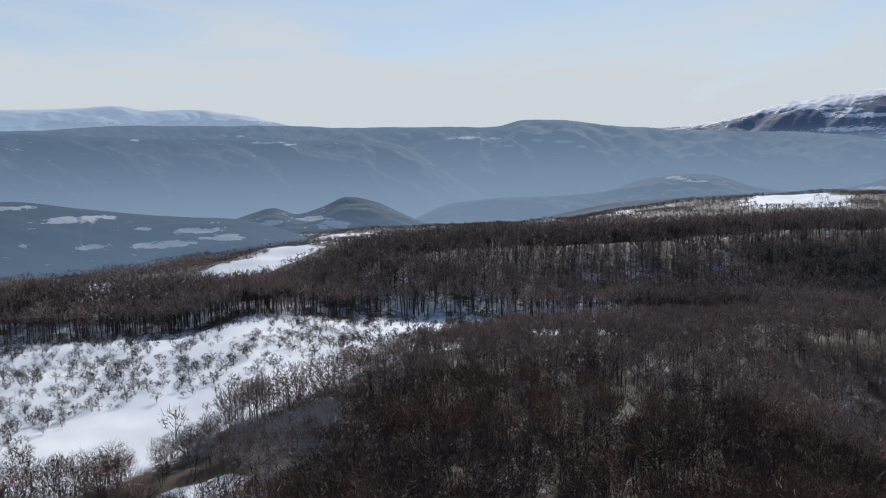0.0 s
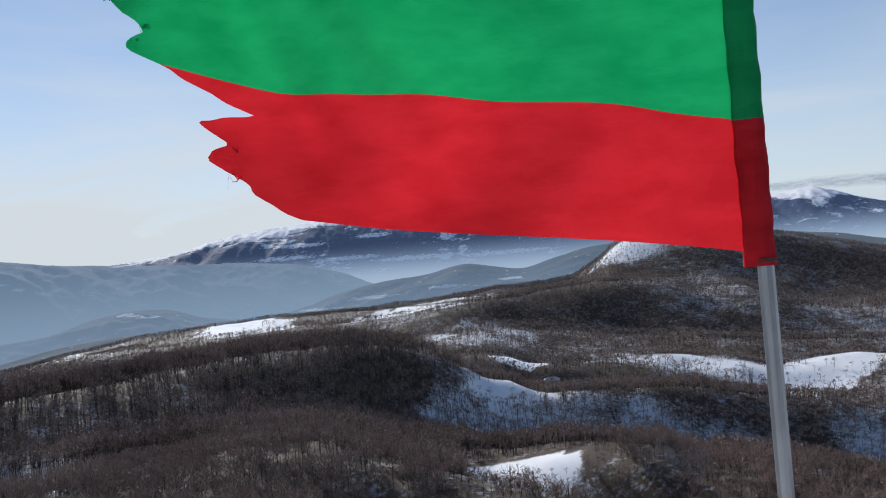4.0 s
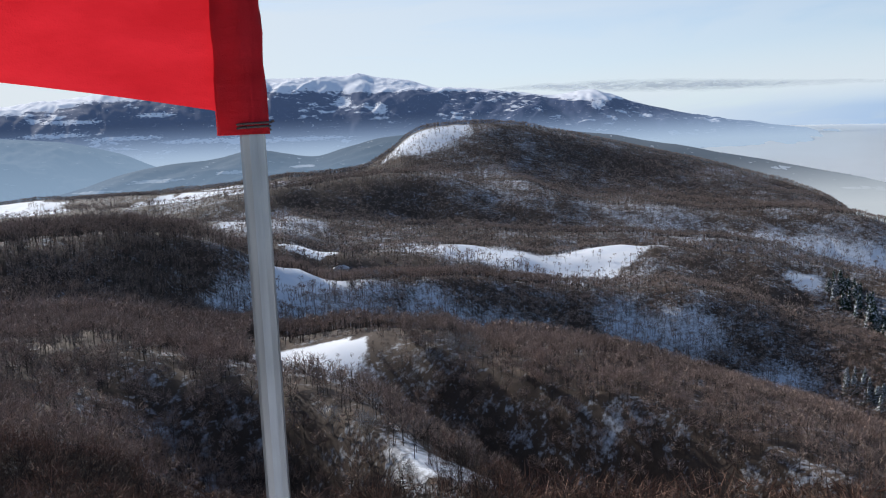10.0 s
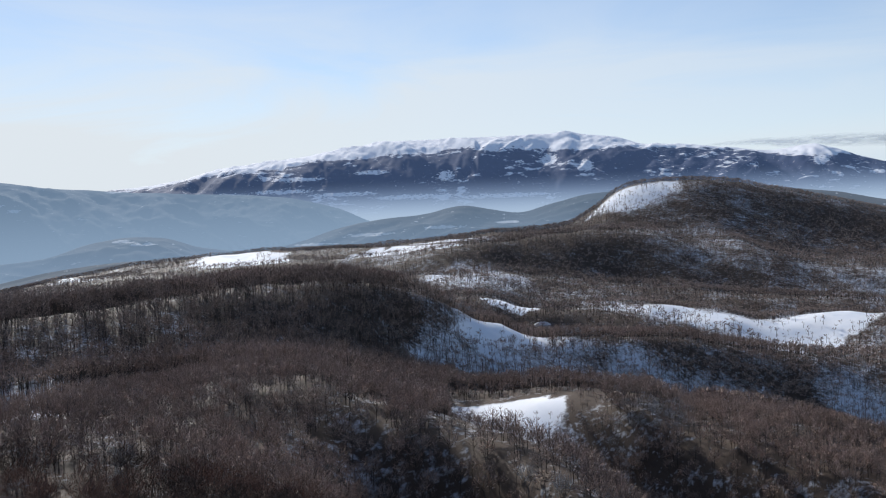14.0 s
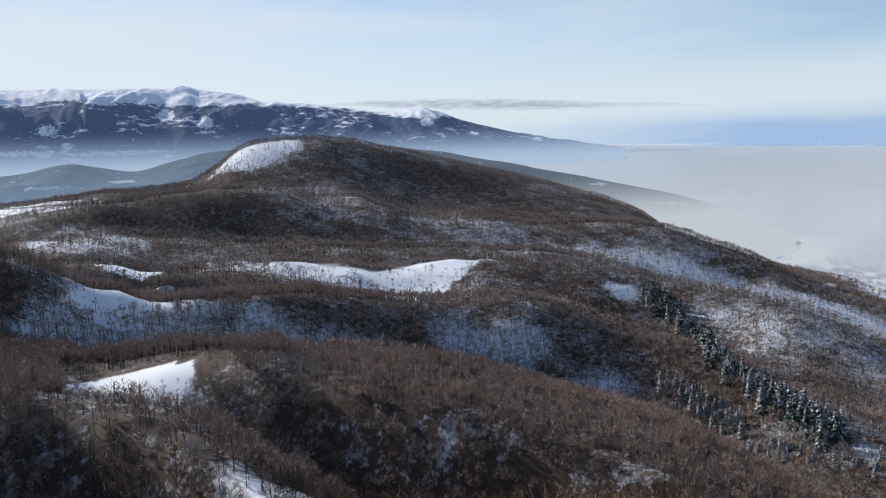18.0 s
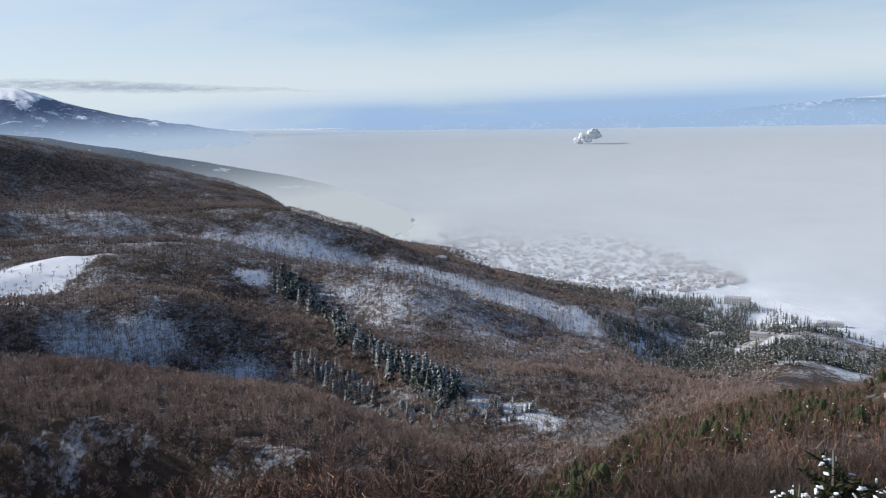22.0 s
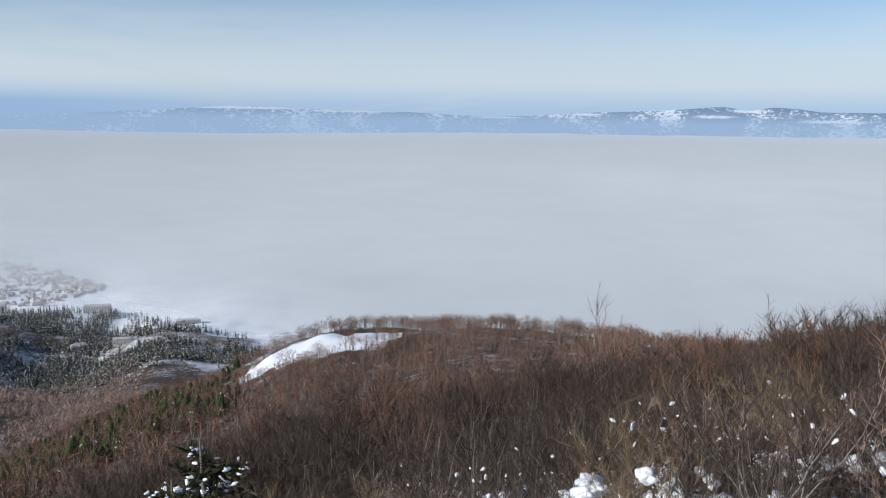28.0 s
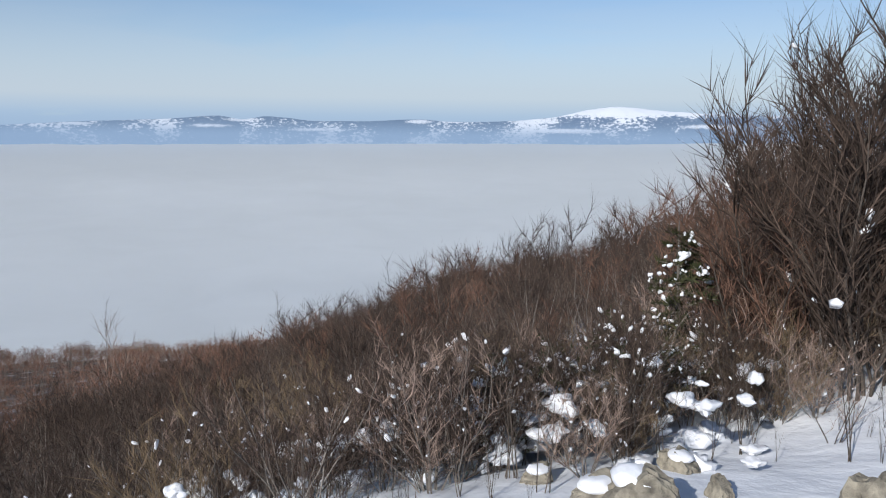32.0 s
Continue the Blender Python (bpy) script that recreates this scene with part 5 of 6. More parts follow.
def house(name, w, d, tall, rise, label, category, group="", windows=False, flat=False):
    top = thing(name, (0, 0, -900), label, category, group)
    bm = bmesh.new()
    box(bm, -w / 2, w / 2, -d / 2, d / 2, -3, tall)
    wall = part("wall", bm, M_WALL, top)
    bm = bmesh.new()
    if flat:
        box(bm, -w / 2 - 0.4, w / 2 + 0.4, -d / 2 - 0.4, d / 2 + 0.4, tall + 0.004, tall + 0.8)
    else:
        hip_roof(bm, w / 2 + 0.7, d / 2 + 0.7, tall + 0.004, rise, max(0.2, w / 2 - d / 2 + 0.4))
    part("roof", bm, M_HOUSE_ROOF, top, "roof under snow")
    if windows:
        for side in (-1, 1):
            n = max(2, int(w / 4))
            for fl in range(max(1, int(tall / 3.2))):
                for k in range(n):
                    bm = bmesh.new()
                    x = -w / 2 + (k + 0.5) * w / n
                    y = side * (d / 2 + 0.02)
                    box(bm, x - 0.7, x + 0.7, y - 0.05, y + 0.05, fl * 3.1 + 1.0, fl * 3.1 + 2.4)
                    part("window", bm, M_PANE, wall)
    return top


def town():
    rng = random.Random(9)
    kinds = [house("house", rng.uniform(9, 14), rng.uniform(8, 10), rng.uniform(3.6, 6.0), rng.uniform(2.4, 3.6), "pale town house with a snowy hipped roof", "house", "houses of the town") for i in range(6)]
    far = []
    for i in range(1250):
        a = rng.uniform(45.5, 72)
        lo = np.interp(a, [45, 52, 58, 64, 68, 72], [2080, 1860, 1700, 1560, 1540, 1650])
        hi = np.interp(a, [45, 52, 60, 66, 72], [2320, 2480, 2400, 2100, 1720])
        r = lo + (hi - lo) * rng.random() ** 1.2
        src = rng.choice(kinds)
        p = place(a, r, 0)
        if p.z > -300 and r < 1900:
            continue
        if i >= 290:
            far.append(p)
            continue
        copy_thing(src, scaled(p, rng.uniform(0.6, 0.95), rng.choice((0.3, 0.3 + 1.571)) + rng.uniform(-0.15, 0.15)))
    x, y, z, t = 0.6, 0.46, 0.3, 0.34
    hv = np.array([(-x, -y, -0.2), (x, -y, -0.2), (x, y, -0.2), (-x, y, -0.2), (-x, -y, t), (x, -y, t), (x, y, t), (-x, y, t), (-0.2, 0, t + z), (0.2, 0, t + z)])
    hf = np.array([(0, 1, 5), (0, 5, 4), (1, 2, 6), (1, 6, 5), (2, 3, 7), (2, 7, 6), (3, 0, 4), (3, 4, 7), (4, 5, 9), (4, 9, 8), (6, 7, 8), (6, 8, 9), (5, 6, 9), (7, 4, 8)])
    scatter("far_houses", "many small snowy-roofed houses fading into fog", "houses", [(hv, hf, np.array([0] * 8 + [1] * 6))], np.array([tuple(p) for p in far]), np.array([7.0 + 3.5 * rng.random() for p in far]), [M_WALL, M_HOUSE_ROOF], 61)
    for src in kinds:
        for o in (*src.children_recursive, src):
            bpy.data.objects.remove(o)
    # larger buildings among the conifers
    for a, el, w, d, tall, flat in ((71.6, -12.75, 40, 18, 11, True), (73.2, -14.6, 30, 12, 6, True), (77.2, -13.8, 34, 13, 6, True), (75.2, -14.9, 20, 10, 6, False), (70.4, -15.0, 20, 10, 6, False),
                                    (68.2, -12.0, 16, 10, 6, False), (51.8, -9.9, 16, 11, 6, False)):
        r = on_slope(a, el, 900)
        ob = house("large_building", w, d, tall, 3.0, "pale large building with a snow-covered roof among conifers", "building", windows=True, flat=flat)
        ob.matrix_basis = scaled(place(a, r, 0.5), 1.0, radians(90 - a) + rng.uniform(-0.3, 0.3) + 1.57)
    hut = house("hut", 13, 8, 4.0, 2.6, "small snow-covered hut at the top of a clearing", "hut")
    hut.matrix_basis = scaled(place(8.2, on_slope(8.2, -9.1, 480), 0.2), 1.0, -0.15)


town()


def steam_material():
    m, t, p = shader("steam")
    p.inputs["Base Color"].default_value = (0.95, 0.95, 0.95, 1)
    p.inputs["Roughness"].default_value, p.inputs["Specular IOR Level"].default_value = 1.0, 0.0
    glow, both = t.nodes.new("ShaderNodeBsdfTranslucent"), t.nodes.new("ShaderNodeMixShader")
    glow.inputs[0].default_value = (0.95, 0.95, 0.95, 1)
    both.inputs[0].default_value = 0.5
    t.links.new(p.outputs[0], both.inputs[1])
    t.links.new(glow.outputs[0], both.inputs[2])
    t.links.new(both.outputs[0], t.nodes["Material Output"].inputs[0])
    return m


M_STEAM = steam_material()


def steam_plume():
    rng = random.Random(3)
    bm = bmesh.new()
    base = Vector((4150 * math.sin(radians(61.7)), 4150 * math.cos(radians(61.7)), EYE - 4150 * math.tan(radians(1.9))))
    side = Vector((math.cos(radians(61.7)), -math.sin(radians(61.7)), 0))
    for i in range(22):
        u = rng.random()
        c = base + side * (u * 105 - 35 + rng.uniform(-12, 12)) + Vector((0, 0, u * 44 + rng.uniform(-16, 16)))
        m = Matrix.Translation(c) @ Matrix.Diagonal((*(rng.uniform(9, 19) for k in range(3)), 1))
        bmesh.ops.create_icosphere(bm, subdivisions=2, radius=1.0, matrix=m)
    for v in bm.verts:
        v.co += noise.noise_vector(v.co * 0.06) * 6
    for fc in bm.faces:
        fc.smooth = True
    me = bpy.data.meshes.new("steam_plume")
    bm.to_mesh(me)
    bm.free()
    me.materials.append(M_STEAM)
    tagged(new("steam_plume", me), "white steam plume rising out of the fog", "steam", kind="stuff")


steam_plume()


# ---- flag on its pole ----
POLE = Vector((0.901, 2.245, 0.0))
FLAG_Z, FLAG_H, FLAG_L = 1.70, 1.05, 1.56
FLY = Vector((-1.0, -0.06, 0.0)).normalized()
OUT = Vector((-FLY.y, FLY.x, 0.0))


def cloth_material(name, dark, light):
    m, t, p = shader(name)
    weave = tex(t, scale=420, detail=2)
    crease = tex(t, scale=7, detail=5, stretch=(1, 1, 2.5))
    col = blend(t, ramp(t, crease.outputs["Fac"], [(0.35, 0.0), (0.65, 1.0)]), dark, light)
    t.links.new(col, p.inputs["Base Color"])
    p.inputs["Roughness"].default_value, p.inputs["Specular IOR Level"].default_value = 0.75, 0.2
    bump(t, p, calc(t, 'MULTIPLY_ADD', weave.outputs["Fac"], 0.1, crease.outputs["Fac"]), 0.7, 0.02)
    tr = t.nodes.new("ShaderNodeBsdfTranslucent")
    t.links.new(col, tr.inputs[0])
    mx = t.nodes.new("ShaderNodeMixShader")
    mx.inputs[0].default_value = 0.42
    t.links.new(p.outputs[0], mx.inputs[1])
    t.links.new(tr.outputs[0], mx.inputs[2])
    t.links.new(mx.outputs[0], t.nodes["Material Output"].inputs[0])
    return m


M_WHITE = cloth_material("white_cloth", (0.62, 0.60, 0.66), (0.74, 0.73, 0.78))
M_GREEN = cloth_material("green_cloth", (0.007, 0.29, 0.085), (0.014, 0.35, 0.11))
M_RED = cloth_material("red_cloth", (0.50, 0.012, 0.018), (0.62, 0.019, 0.028))
M_POLE = simple("brushed_aluminium", (0.22, 0.225, 0.23), (0.48, 0.485, 0.49), rough=0.34, scale=30, big=4, metal=0.85, relief=0.25, dist=0.004, stretch=(1, 1, 0.06))
M_STRING = simple("dark_string", (0.03, 0.02, 0.02), (0.10, 0.06, 0.05))


def fly_length(v):
    """Torn outer edge: share of the full length that is left at height v."""
    base = np.interp(v, [0, 0.05, 0.10, 0.125, 0.15, 0.19, 0.215, 0.24, 0.30, 0.335, 0.35, 0.38, 0.42, 0.50, 0.58, 0.66, 0.72, 0.80, 0.88, 0.95, 1.0],
                     [0.72, 0.80, 0.86, 0.85, 0.82, 0.86, 0.83, 0.78, 0.90, 0.95, 0.95, 0.93, 0.97, 1.0, 0.985, 0.955, 0.95, 0.93, 0.90, 0.85, 0.77])
    return base + 0.010 * np.sin(v * 41 + 2 * np.sin(v * 17)) + 0.004 * np.sin(v * 131 + 3 * np.sin(v * 23))


def flag_point(u, v):
    """u along the fly in metres, v from the lower to the upper edge."""
    s = u / FLAG_L
    fold = 0.05 * np.sin(s * 10 - v * 7.5 + 0.8 * np.sin(s * 5)) * np.clip(s * 3, 0, 1) + 0.034 * np.sin(s * 17 + v * 6.1 + 2 + np.sin(v * 7)) * np.clip(s * 2, 0, 1) + 0.010 * np.sin(s * 31 - v * 19 + 1.5 * np.sin(s * 9)) * np.clip(s * 2, 0, 1)
    wave = fold + 0.075 * s ** 0.8 * np.sin(s * 6.6 + v * 1.5 + 0.5) + 0.03 * s * np.sin(s * 15 - v * 5.0 + 1.3) + 0.012 * np.sin(s * 25 + v * 9) * s
    wave = wave + 0.02 * np.sin(v * 12 + s * 4) * s
    curl = np.clip((s - 0.86) / 0.14, 0, 1) ** 2 * 0.10 * np.sin(v * 9 + 0.6)
    z = FLAG_Z + v * FLAG_H + 0.02 * s * np.sin(s * 5.0 + 2.4) + 0.27 * s - 0.04 * s * s + 0.02 * np.clip((s - 0.6) / 0.4, 0, 1) * np.sin(v * 14) - 0.05 * (v > 0.66) * (v - 0.66) * s
    p = POLE + FLY * 0.03
    along = u * (1 - 0.03 * s)
    return np.stack([p.x + FLY.x * along + OUT.x * (wave + curl), p.y + FLY.y * along + OUT.y * (wave + curl), z], -1)


def flag():
    top = thing("flag", POLE, "torn white, green and red flag flying from a metal pole", "flag")
    back = Matrix.Translation(-POLE)

    def strip(name, v0, v1, mat, label):
        nu, nv = 110, 40
        v = np.linspace(v0, v1, nv)
        t = np.linspace(0.0, 1.0, nu)
        tt, vv = np.meshgrid(t, v, indexing="ij")
        me = mesh_from(name, flag_point(tt * fly_length(vv) * FLAG_L, vv).reshape(-1, 3), grid_faces(nu, nv), [mat], smooth=True)
        me.transform(back)
        return part(name, me, None, top, label)

    def sleeve(name, v0, v1, mat, parent):
        """Hem sewn round the pole."""
        n, k = 26, 14
        vs = []
        for i in range(k):
            v = v0 + (v1 - v0) * i / (k - 1)
            z = FLAG_Z + v * FLAG_H - (0.035 if v < 0.005 else 0)
            for j in range(n):
                a = 6.283 * j / n
                rr = 0.0255 + 0.002 * math.sin(v * 60 + j) + 0.0015 * math.sin(j * 2.1 + v * 23)
                x = math.cos(a) * rr + (0.028 if abs(a - math.pi) < 0.5 else 0) * -1
                y = math.sin(a) * rr * 1.0
                vs.append(Vector((POLE.x, POLE.y, z)) - FLY * x + OUT * y)
        vs = [tuple(p - POLE) for p in vs]
        f = [(i * n + j, i * n + (j + 1) % n, (i + 1) * n + (j + 1) % n, (i + 1) * n + j) for i in range(k - 1) for j in range(n)]
        return part(name, mesh_from(name, np.array(vs), np.array(f), [mat], smooth=True), None, parent)

    for name, v0, v1, mat, label in (("red_stripe", 0.0, 0.315, M_RED, "red stripe with frayed outer edge"), ("green_stripe", 0.315, 0.632, M_GREEN, "green stripe with ragged outer edge"),
                                     ("white_stripe", 0.632, 1.0, M_WHITE, "white stripe torn at the corner")):
        s = strip(name, v0, v1, mat, label)
        sleeve("sleeve", v0, v1, mat, s)
    # loose threads and rags at the torn edge
    rng = random.Random(12)
    for k in range(8):
        v = rng.uniform(0.02, 0.96)
        p0 = flag_point(np.array(fly_length(np.array(v)) * FLAG_L * 0.985), np.array(v))
        l = rng.uniform(0.012, 0.035)
        pts = [Vector(p0) - POLE + FLY * (l * i / 4) + OUT * (0.01 * math.sin(i * 1.7 + k)) + Vector((0, 0, rng.uniform(-0.008, 0.004) * i)) for i in range(5)]
        bm = bmesh.new()
        w = rng.uniform(0.002, 0.006)
        ring = [(bm.verts.new(q + Vector((0, 0, w * (1 - i / 5)))), bm.verts.new(q - Vector((0, 0, w * (1 - i / 5))))) for i, q in enumerate(pts)]
        for a, b in zip(ring, ring[1:]):
            bm.faces.new((a[0], a[1], b[1], b[0]))
        part("loose_thread", bm, M_RED if v < 0.315 else M_GREEN if v < 0.632 else M_WHITE, top)
    pole = bmesh.new()
    n = 10
    levels = [-0.25, 0.2, 0.9, FLAG_Z, FLAG_Z + FLAG_H + 0.012]
    rings = [[pole.verts.new((math.cos(6.283 * j / n) * 0.0205, math.sin(6.283 * j / n) * 0.0205, z)) for j in range(n)] for z in levels]
    for a, b in zip(rings, rings[1:]):
        for j in range(n):
            pole.faces.new((a[j], a[(j + 1) % n], b[(j + 1) % n], b[j]))
    pole.faces.new(rings[-1])
    part("pole", pole, M_POLE, top, "scuffed ridged aluminium pole")
    tie = bmesh.new()
    pts = [Vector((0.0295 * math.cos(a * 0.55), 0.0295 * math.sin(a * 0.55), FLAG_Z - 0.028 + 0.0005 * a)) for a in range(24)]
    pts += [Vector((0.0305 + 0.003 * i, 0.0, FLAG_Z - 0.016 + 0.001 * i)) for i in range(3)]
    for a, b in zip(pts, pts[1:]):
        m = (b - a).to_track_quat('Z', 'Y').to_matrix().to_4x4()
        bmesh.ops.create_cone(tie, cap_ends=True, segments=5, radius1=0.0022, radius2=0.0022, depth=(b - a).length, matrix=Matrix.Translation((a + b) / 2) @ m)
    part("tie_string", tie, M_STRING, top, "dark string knotted round the hem")


flag()


# ---- shrubs on the snowfield ----
def small_mesh(name, tpl, mats):
    v, f, m = tpl
    return mesh_from(name, v, f, mats, m)


def field_shrubs():
    rng = random.Random(31)
    kinds = [small_mesh("shrub", tree_template(800 + i, 16, 90, 0.03, 0.03, 0.035, spread=0.62, stems=4, low=0.05, deep=0.52), [M_STEM, M_TWIG_BROWN]) for i in range(5)]
    count, rest = 0, []
    for i in range(3600):
        a = rng.uniform(-66, -23)
        ra, rb = float(np.interp(a, AZ, LINE_R[6])), float(np.interp(a, AZ, LINE_R[7]))
        r = rng.uniform(ra + 14, rb)
        p = place(a, r)
        # shrubs gather on the far bank and in a band; the track stays free
        band = fbm(np.array(p.x / 26.0), np.array(p.y / 26.0), 3)
        far = (r - ra) / (rb - ra)
        if rng.random() > 0.3 + 2.6 * float(band) + 0.3 * (far > 0.35) * (a < -40) + 0.4 * (a < -47) or (0.06 < far < 0.2 and rng.random() < 0.93):
            continue
        if count >= 290:
            rest.append((p, rng.uniform(0.9, 3.0)))
            continue
        ob = tagged(new("shrub", rng.choice(kinds)), "dark leafless shrub standing in open snow", "shrub", "shrubs on the snowfield")
        s = rng.uniform(0.9, 2.8) * (1.0 if rng.random() < 0.85 else 1.5)
        ob.matrix_basis = scaled(p, s, rng.uniform(0, 6.28), 1.15)
        count += 1
    scatter("shrub_scrub", "scrub of dark leafless shrubs on snow", "shrubs", [tree_template(820 + i, 12, 44, 0.03, 0.03, 0.05, spread=0.62, stems=3, low=0.05, deep=0.52) for i in range(5)],
            np.array([tuple(p) for p, s in rest]), np.array([s for p, s in rest]), [M_STEM, M_TWIG_BROWN], 33)


field_shrubs()


# ---- near vegetation on the summit ----
def tube(bm, pts, r0, r1, n=3):
    rings = []
    for i, p in enumerate(pts):
        d = (pts[min(i + 1, len(pts) - 1)] - pts[max(i - 1, 0)]).normalized()
        s = d.orthogonal().normalized()
        c = d.cross(s)
        rad = r0 + (r1 - r0) * i / (len(pts) - 1)
        rings.append([bm.verts.new(p + (s * math.cos(6.283 * j / n) + c * math.sin(6.283 * j / n)) * rad) for j in range(n)])
    for a, b in zip(rings, rings[1:]):
        for j in range(n):
            bm.faces.new((a[j], a[(j + 1) % n], b[(j + 1) % n], b[j]))


def bend(rng, a, d, length, steps, wander, lift):
    pts, p, d = [a.copy()], a.copy(), d.normalized()
    for i in range(steps):
        d = (d + Vector((rng.uniform(-1, 1), rng.uniform(-1, 1), rng.uniform(-0.6, 1))) * wander + Vector((0, 0, lift))).normalized()
        p = p + d * (length / steps)
        pts.append(p.copy())
    return pts


def lump(bm, at, size, rng, along=None, fine=1):
    """A small pillow of snow, drawn out along the bough that carries it."""
    if along is None:
        turn = Euler((rng.uniform(-0.5, 0.5), rng.uniform(-0.5, 0.5), rng.uniform(0, 6.28))).to_matrix().to_4x4()
    else:
        turn = along.to_track_quat('X', 'Z').to_matrix().to_4x4()
    m = Matrix.Translation(at) @ turn @ Matrix.Diagonal((size * rng.uniform(1.0, 1.9), size * rng.uniform(0.6, 1.0), size * rng.uniform(0.42, 0.7), 1))
    out = bmesh.ops.create_icosphere(bm, subdivisions=fine, radius=1.0, matrix=m)
    shift = Vector((rng.uniform(0, 50), rng.uniform(0, 50), 0))
    for v in out["verts"]:
        v.co += noise.noise_vector(v.co / size * 0.8 + shift) * size * 0.5 + noise.noise_vector(v.co / size * 2.1 + shift) * size * 0.22
        for fc in v.link_faces:
            fc.smooth = True


def bare_bush(seed, height, stems, branches, twigs, mat, snow, label, group, wide=0.32, name="bush", category="bush"):
    """Many-stemmed leafless bush: stems, forking branches and fine twigs, snow pillows caught in it."""
    rng = random.Random(seed)
    top = thing(name, (0, 0, -900), label, category, group)
    bs, bb, bt, sn = bmesh.new(), bmesh.new(), bmesh.new(), bmesh.new()
    blobs = 0
    for s in range(stems):
        ang = rng.uniform(0, 6.283)
        d = Vector((math.cos(ang) * wide * rng.uniform(0.2, 1.2), math.sin(ang) * wide * rng.uniform(0.2, 1.2), 1))
        ln = height * rng.uniform(0.62, 0.9)
        pts = bend(rng, Vector((math.cos(ang) * 0.05, math.sin(ang) * 0.05, -0.12)) * height * 0.5, d, ln, 6, 0.3, 0.09)
        tube(bs, pts, height * (0.0056 if height < 2.0 else 0.0052), height * 0.0012, 4)
        for b in range(branches):
            i = rng.randint(1, 5)
            p = pts[i].lerp(pts[i + 1] if i < 6 else pts[i], rng.random())
            a2 = rng.uniform(0, 6.283)
            d2 = (pts[i + 1] - pts[i]).normalized() + Vector((math.cos(a2), math.sin(a2), rng.uniform(-0.2, 0.5))) * 1.05
            l2 = height * rng.uniform(0.16, 0.36) * (1.15 - 0.09 * i)
            q = bend(rng, p, d2, l2, 3, 0.36, 0.12)
            tube(bb, q, height * 0.0024, height * 0.0008, 3)
            if rng.random() < snow:
                lump(sn, q[rng.randint(1, 3)], height * rng.uniform(0.006, 0.02), rng, q[2] - q[1])
                blobs += 1
            for w in range(twigs):
                k = rng.randint(0, 2)
                p3 = q[k].lerp(q[k + 1], rng.random())
                d3 = (q[k + 1] - q[k]).normalized() + Vector((rng.uniform(-1, 1), rng.uniform(-1, 1), rng.uniform(-0.4, 1.0))) * 0.95
                e = p3 + d3.normalized() * height * rng.uniform(0.05, 0.15)
                sd = d3.orthogonal().normalized() * height * 0.0015
                sd = Matrix.Rotation(rng.uniform(0, 3.1), 3, d3) @ sd
                f1, f2, f3 = bt.verts.new(p3 - sd), bt.verts.new(p3 + sd), bt.verts.new(e)
                bt.faces.new((f1, f2, f3))
    tagged(part("stem", bs, M_BARK if mat is M_STRAW or wide > 0.5 else M_STEM, top), kind="stuff")
    tagged(part("crown", bb, mat, top), kind="stuff")
    tagged(part("twig_mass", bt, mat, top), kind="stuff")
    if blobs:
        tagged(part("snow", sn, M_LOAD, top, "small pillows of snow"), kind="stuff")
    else:
        sn.free()
    return top


def juniper(seed, height, label, upright=True, load=1):
    """Dark evergreen bush: tufts of needles along boughs under thick clumps of snow."""
    rng = random.Random(seed)
    top = thing("snowy_juniper" if not upright else "young_pine", (0, 0, -900), label, "juniper" if not upright else "young tree", "")
    bw, bn, sn = bmesh.new(), bmesh.new(), bmesh.new()
    if upright:
        tube(bw, bend(rng, Vector((0, 0, -0.1)), Vector((0.03, 0.02, 1)), height * 1.05, 6, 0.02, 0.1), 0.03 * height, 0.006 * height, 5)
    boughs = 46
    for i in range(boughs):
        h = (0.06 + 0.86 * i / boughs) * height if upright else rng.uniform(0.02, 0.4) * height
        ang = i * 2.4 + rng.uniform(-0.4, 0.4)
        ln = (0.42 * (1.05 - h / height) + 0.08) * height if upright else rng.uniform(0.5, 1.0) * height
        d = Vector((math.cos(ang), math.sin(ang), rng.uniform(-0.15, 0.35) if upright else rng.uniform(0.2, 0.9)))
        q = bend(rng, Vector((0, 0, h)), d, ln, 4, 0.12, -0.04 if upright else 0.05)
        tube(bw, q, 0.009 * height, 0.003 * height, 3)
        for k in range(60):
            j = rng.randint(0, 3)
            p = q[j].lerp(q[j + 1], rng.random())
            e = p + Vector((rng.uniform(-1, 1), rng.uniform(-1, 1), rng.uniform(-0.3, 0.9))).normalized() * height * rng.uniform(0.035, 0.075)
            sd = (e - p).orthogonal().normalized() * height * 0.008
            sd = Matrix.Rotation(rng.uniform(0, 3.1), 3, e - p) @ sd
            bn.faces.new((bn.verts.new(p - sd), bn.verts.new(p + sd), bn.verts.new(e)))
        for k in range(rng.choice((0, 1, 1, 1, 2))):
            j = rng.randint(1, 3)
            c, way = q[j].lerp(q[j + 1], rng.random()), q[j + 1] - q[j]
            for n in range(rng.choice((2, 3, 4)) * load):
                lump(sn, c + Vector((rng.uniform(-0.06, 0.06), rng.uniform(-0.06, 0.06), rng.uniform(-0.01, 0.04))) * height, rng.uniform(0.012, 0.034), rng, way + Vector((rng.uniform(-0.2, 0.2), rng.uniform(-0.2, 0.2), -0.03)), 2)
    tagged(part("bough_frame", bw, M_BARK, top), kind="stuff")
    tagged(part("foliage", bn, M_JUNIPER, top), kind="stuff")
    tagged(part("snow", sn, M_LOAD, top, "thick clumps of snow"), kind="stuff")
    return top


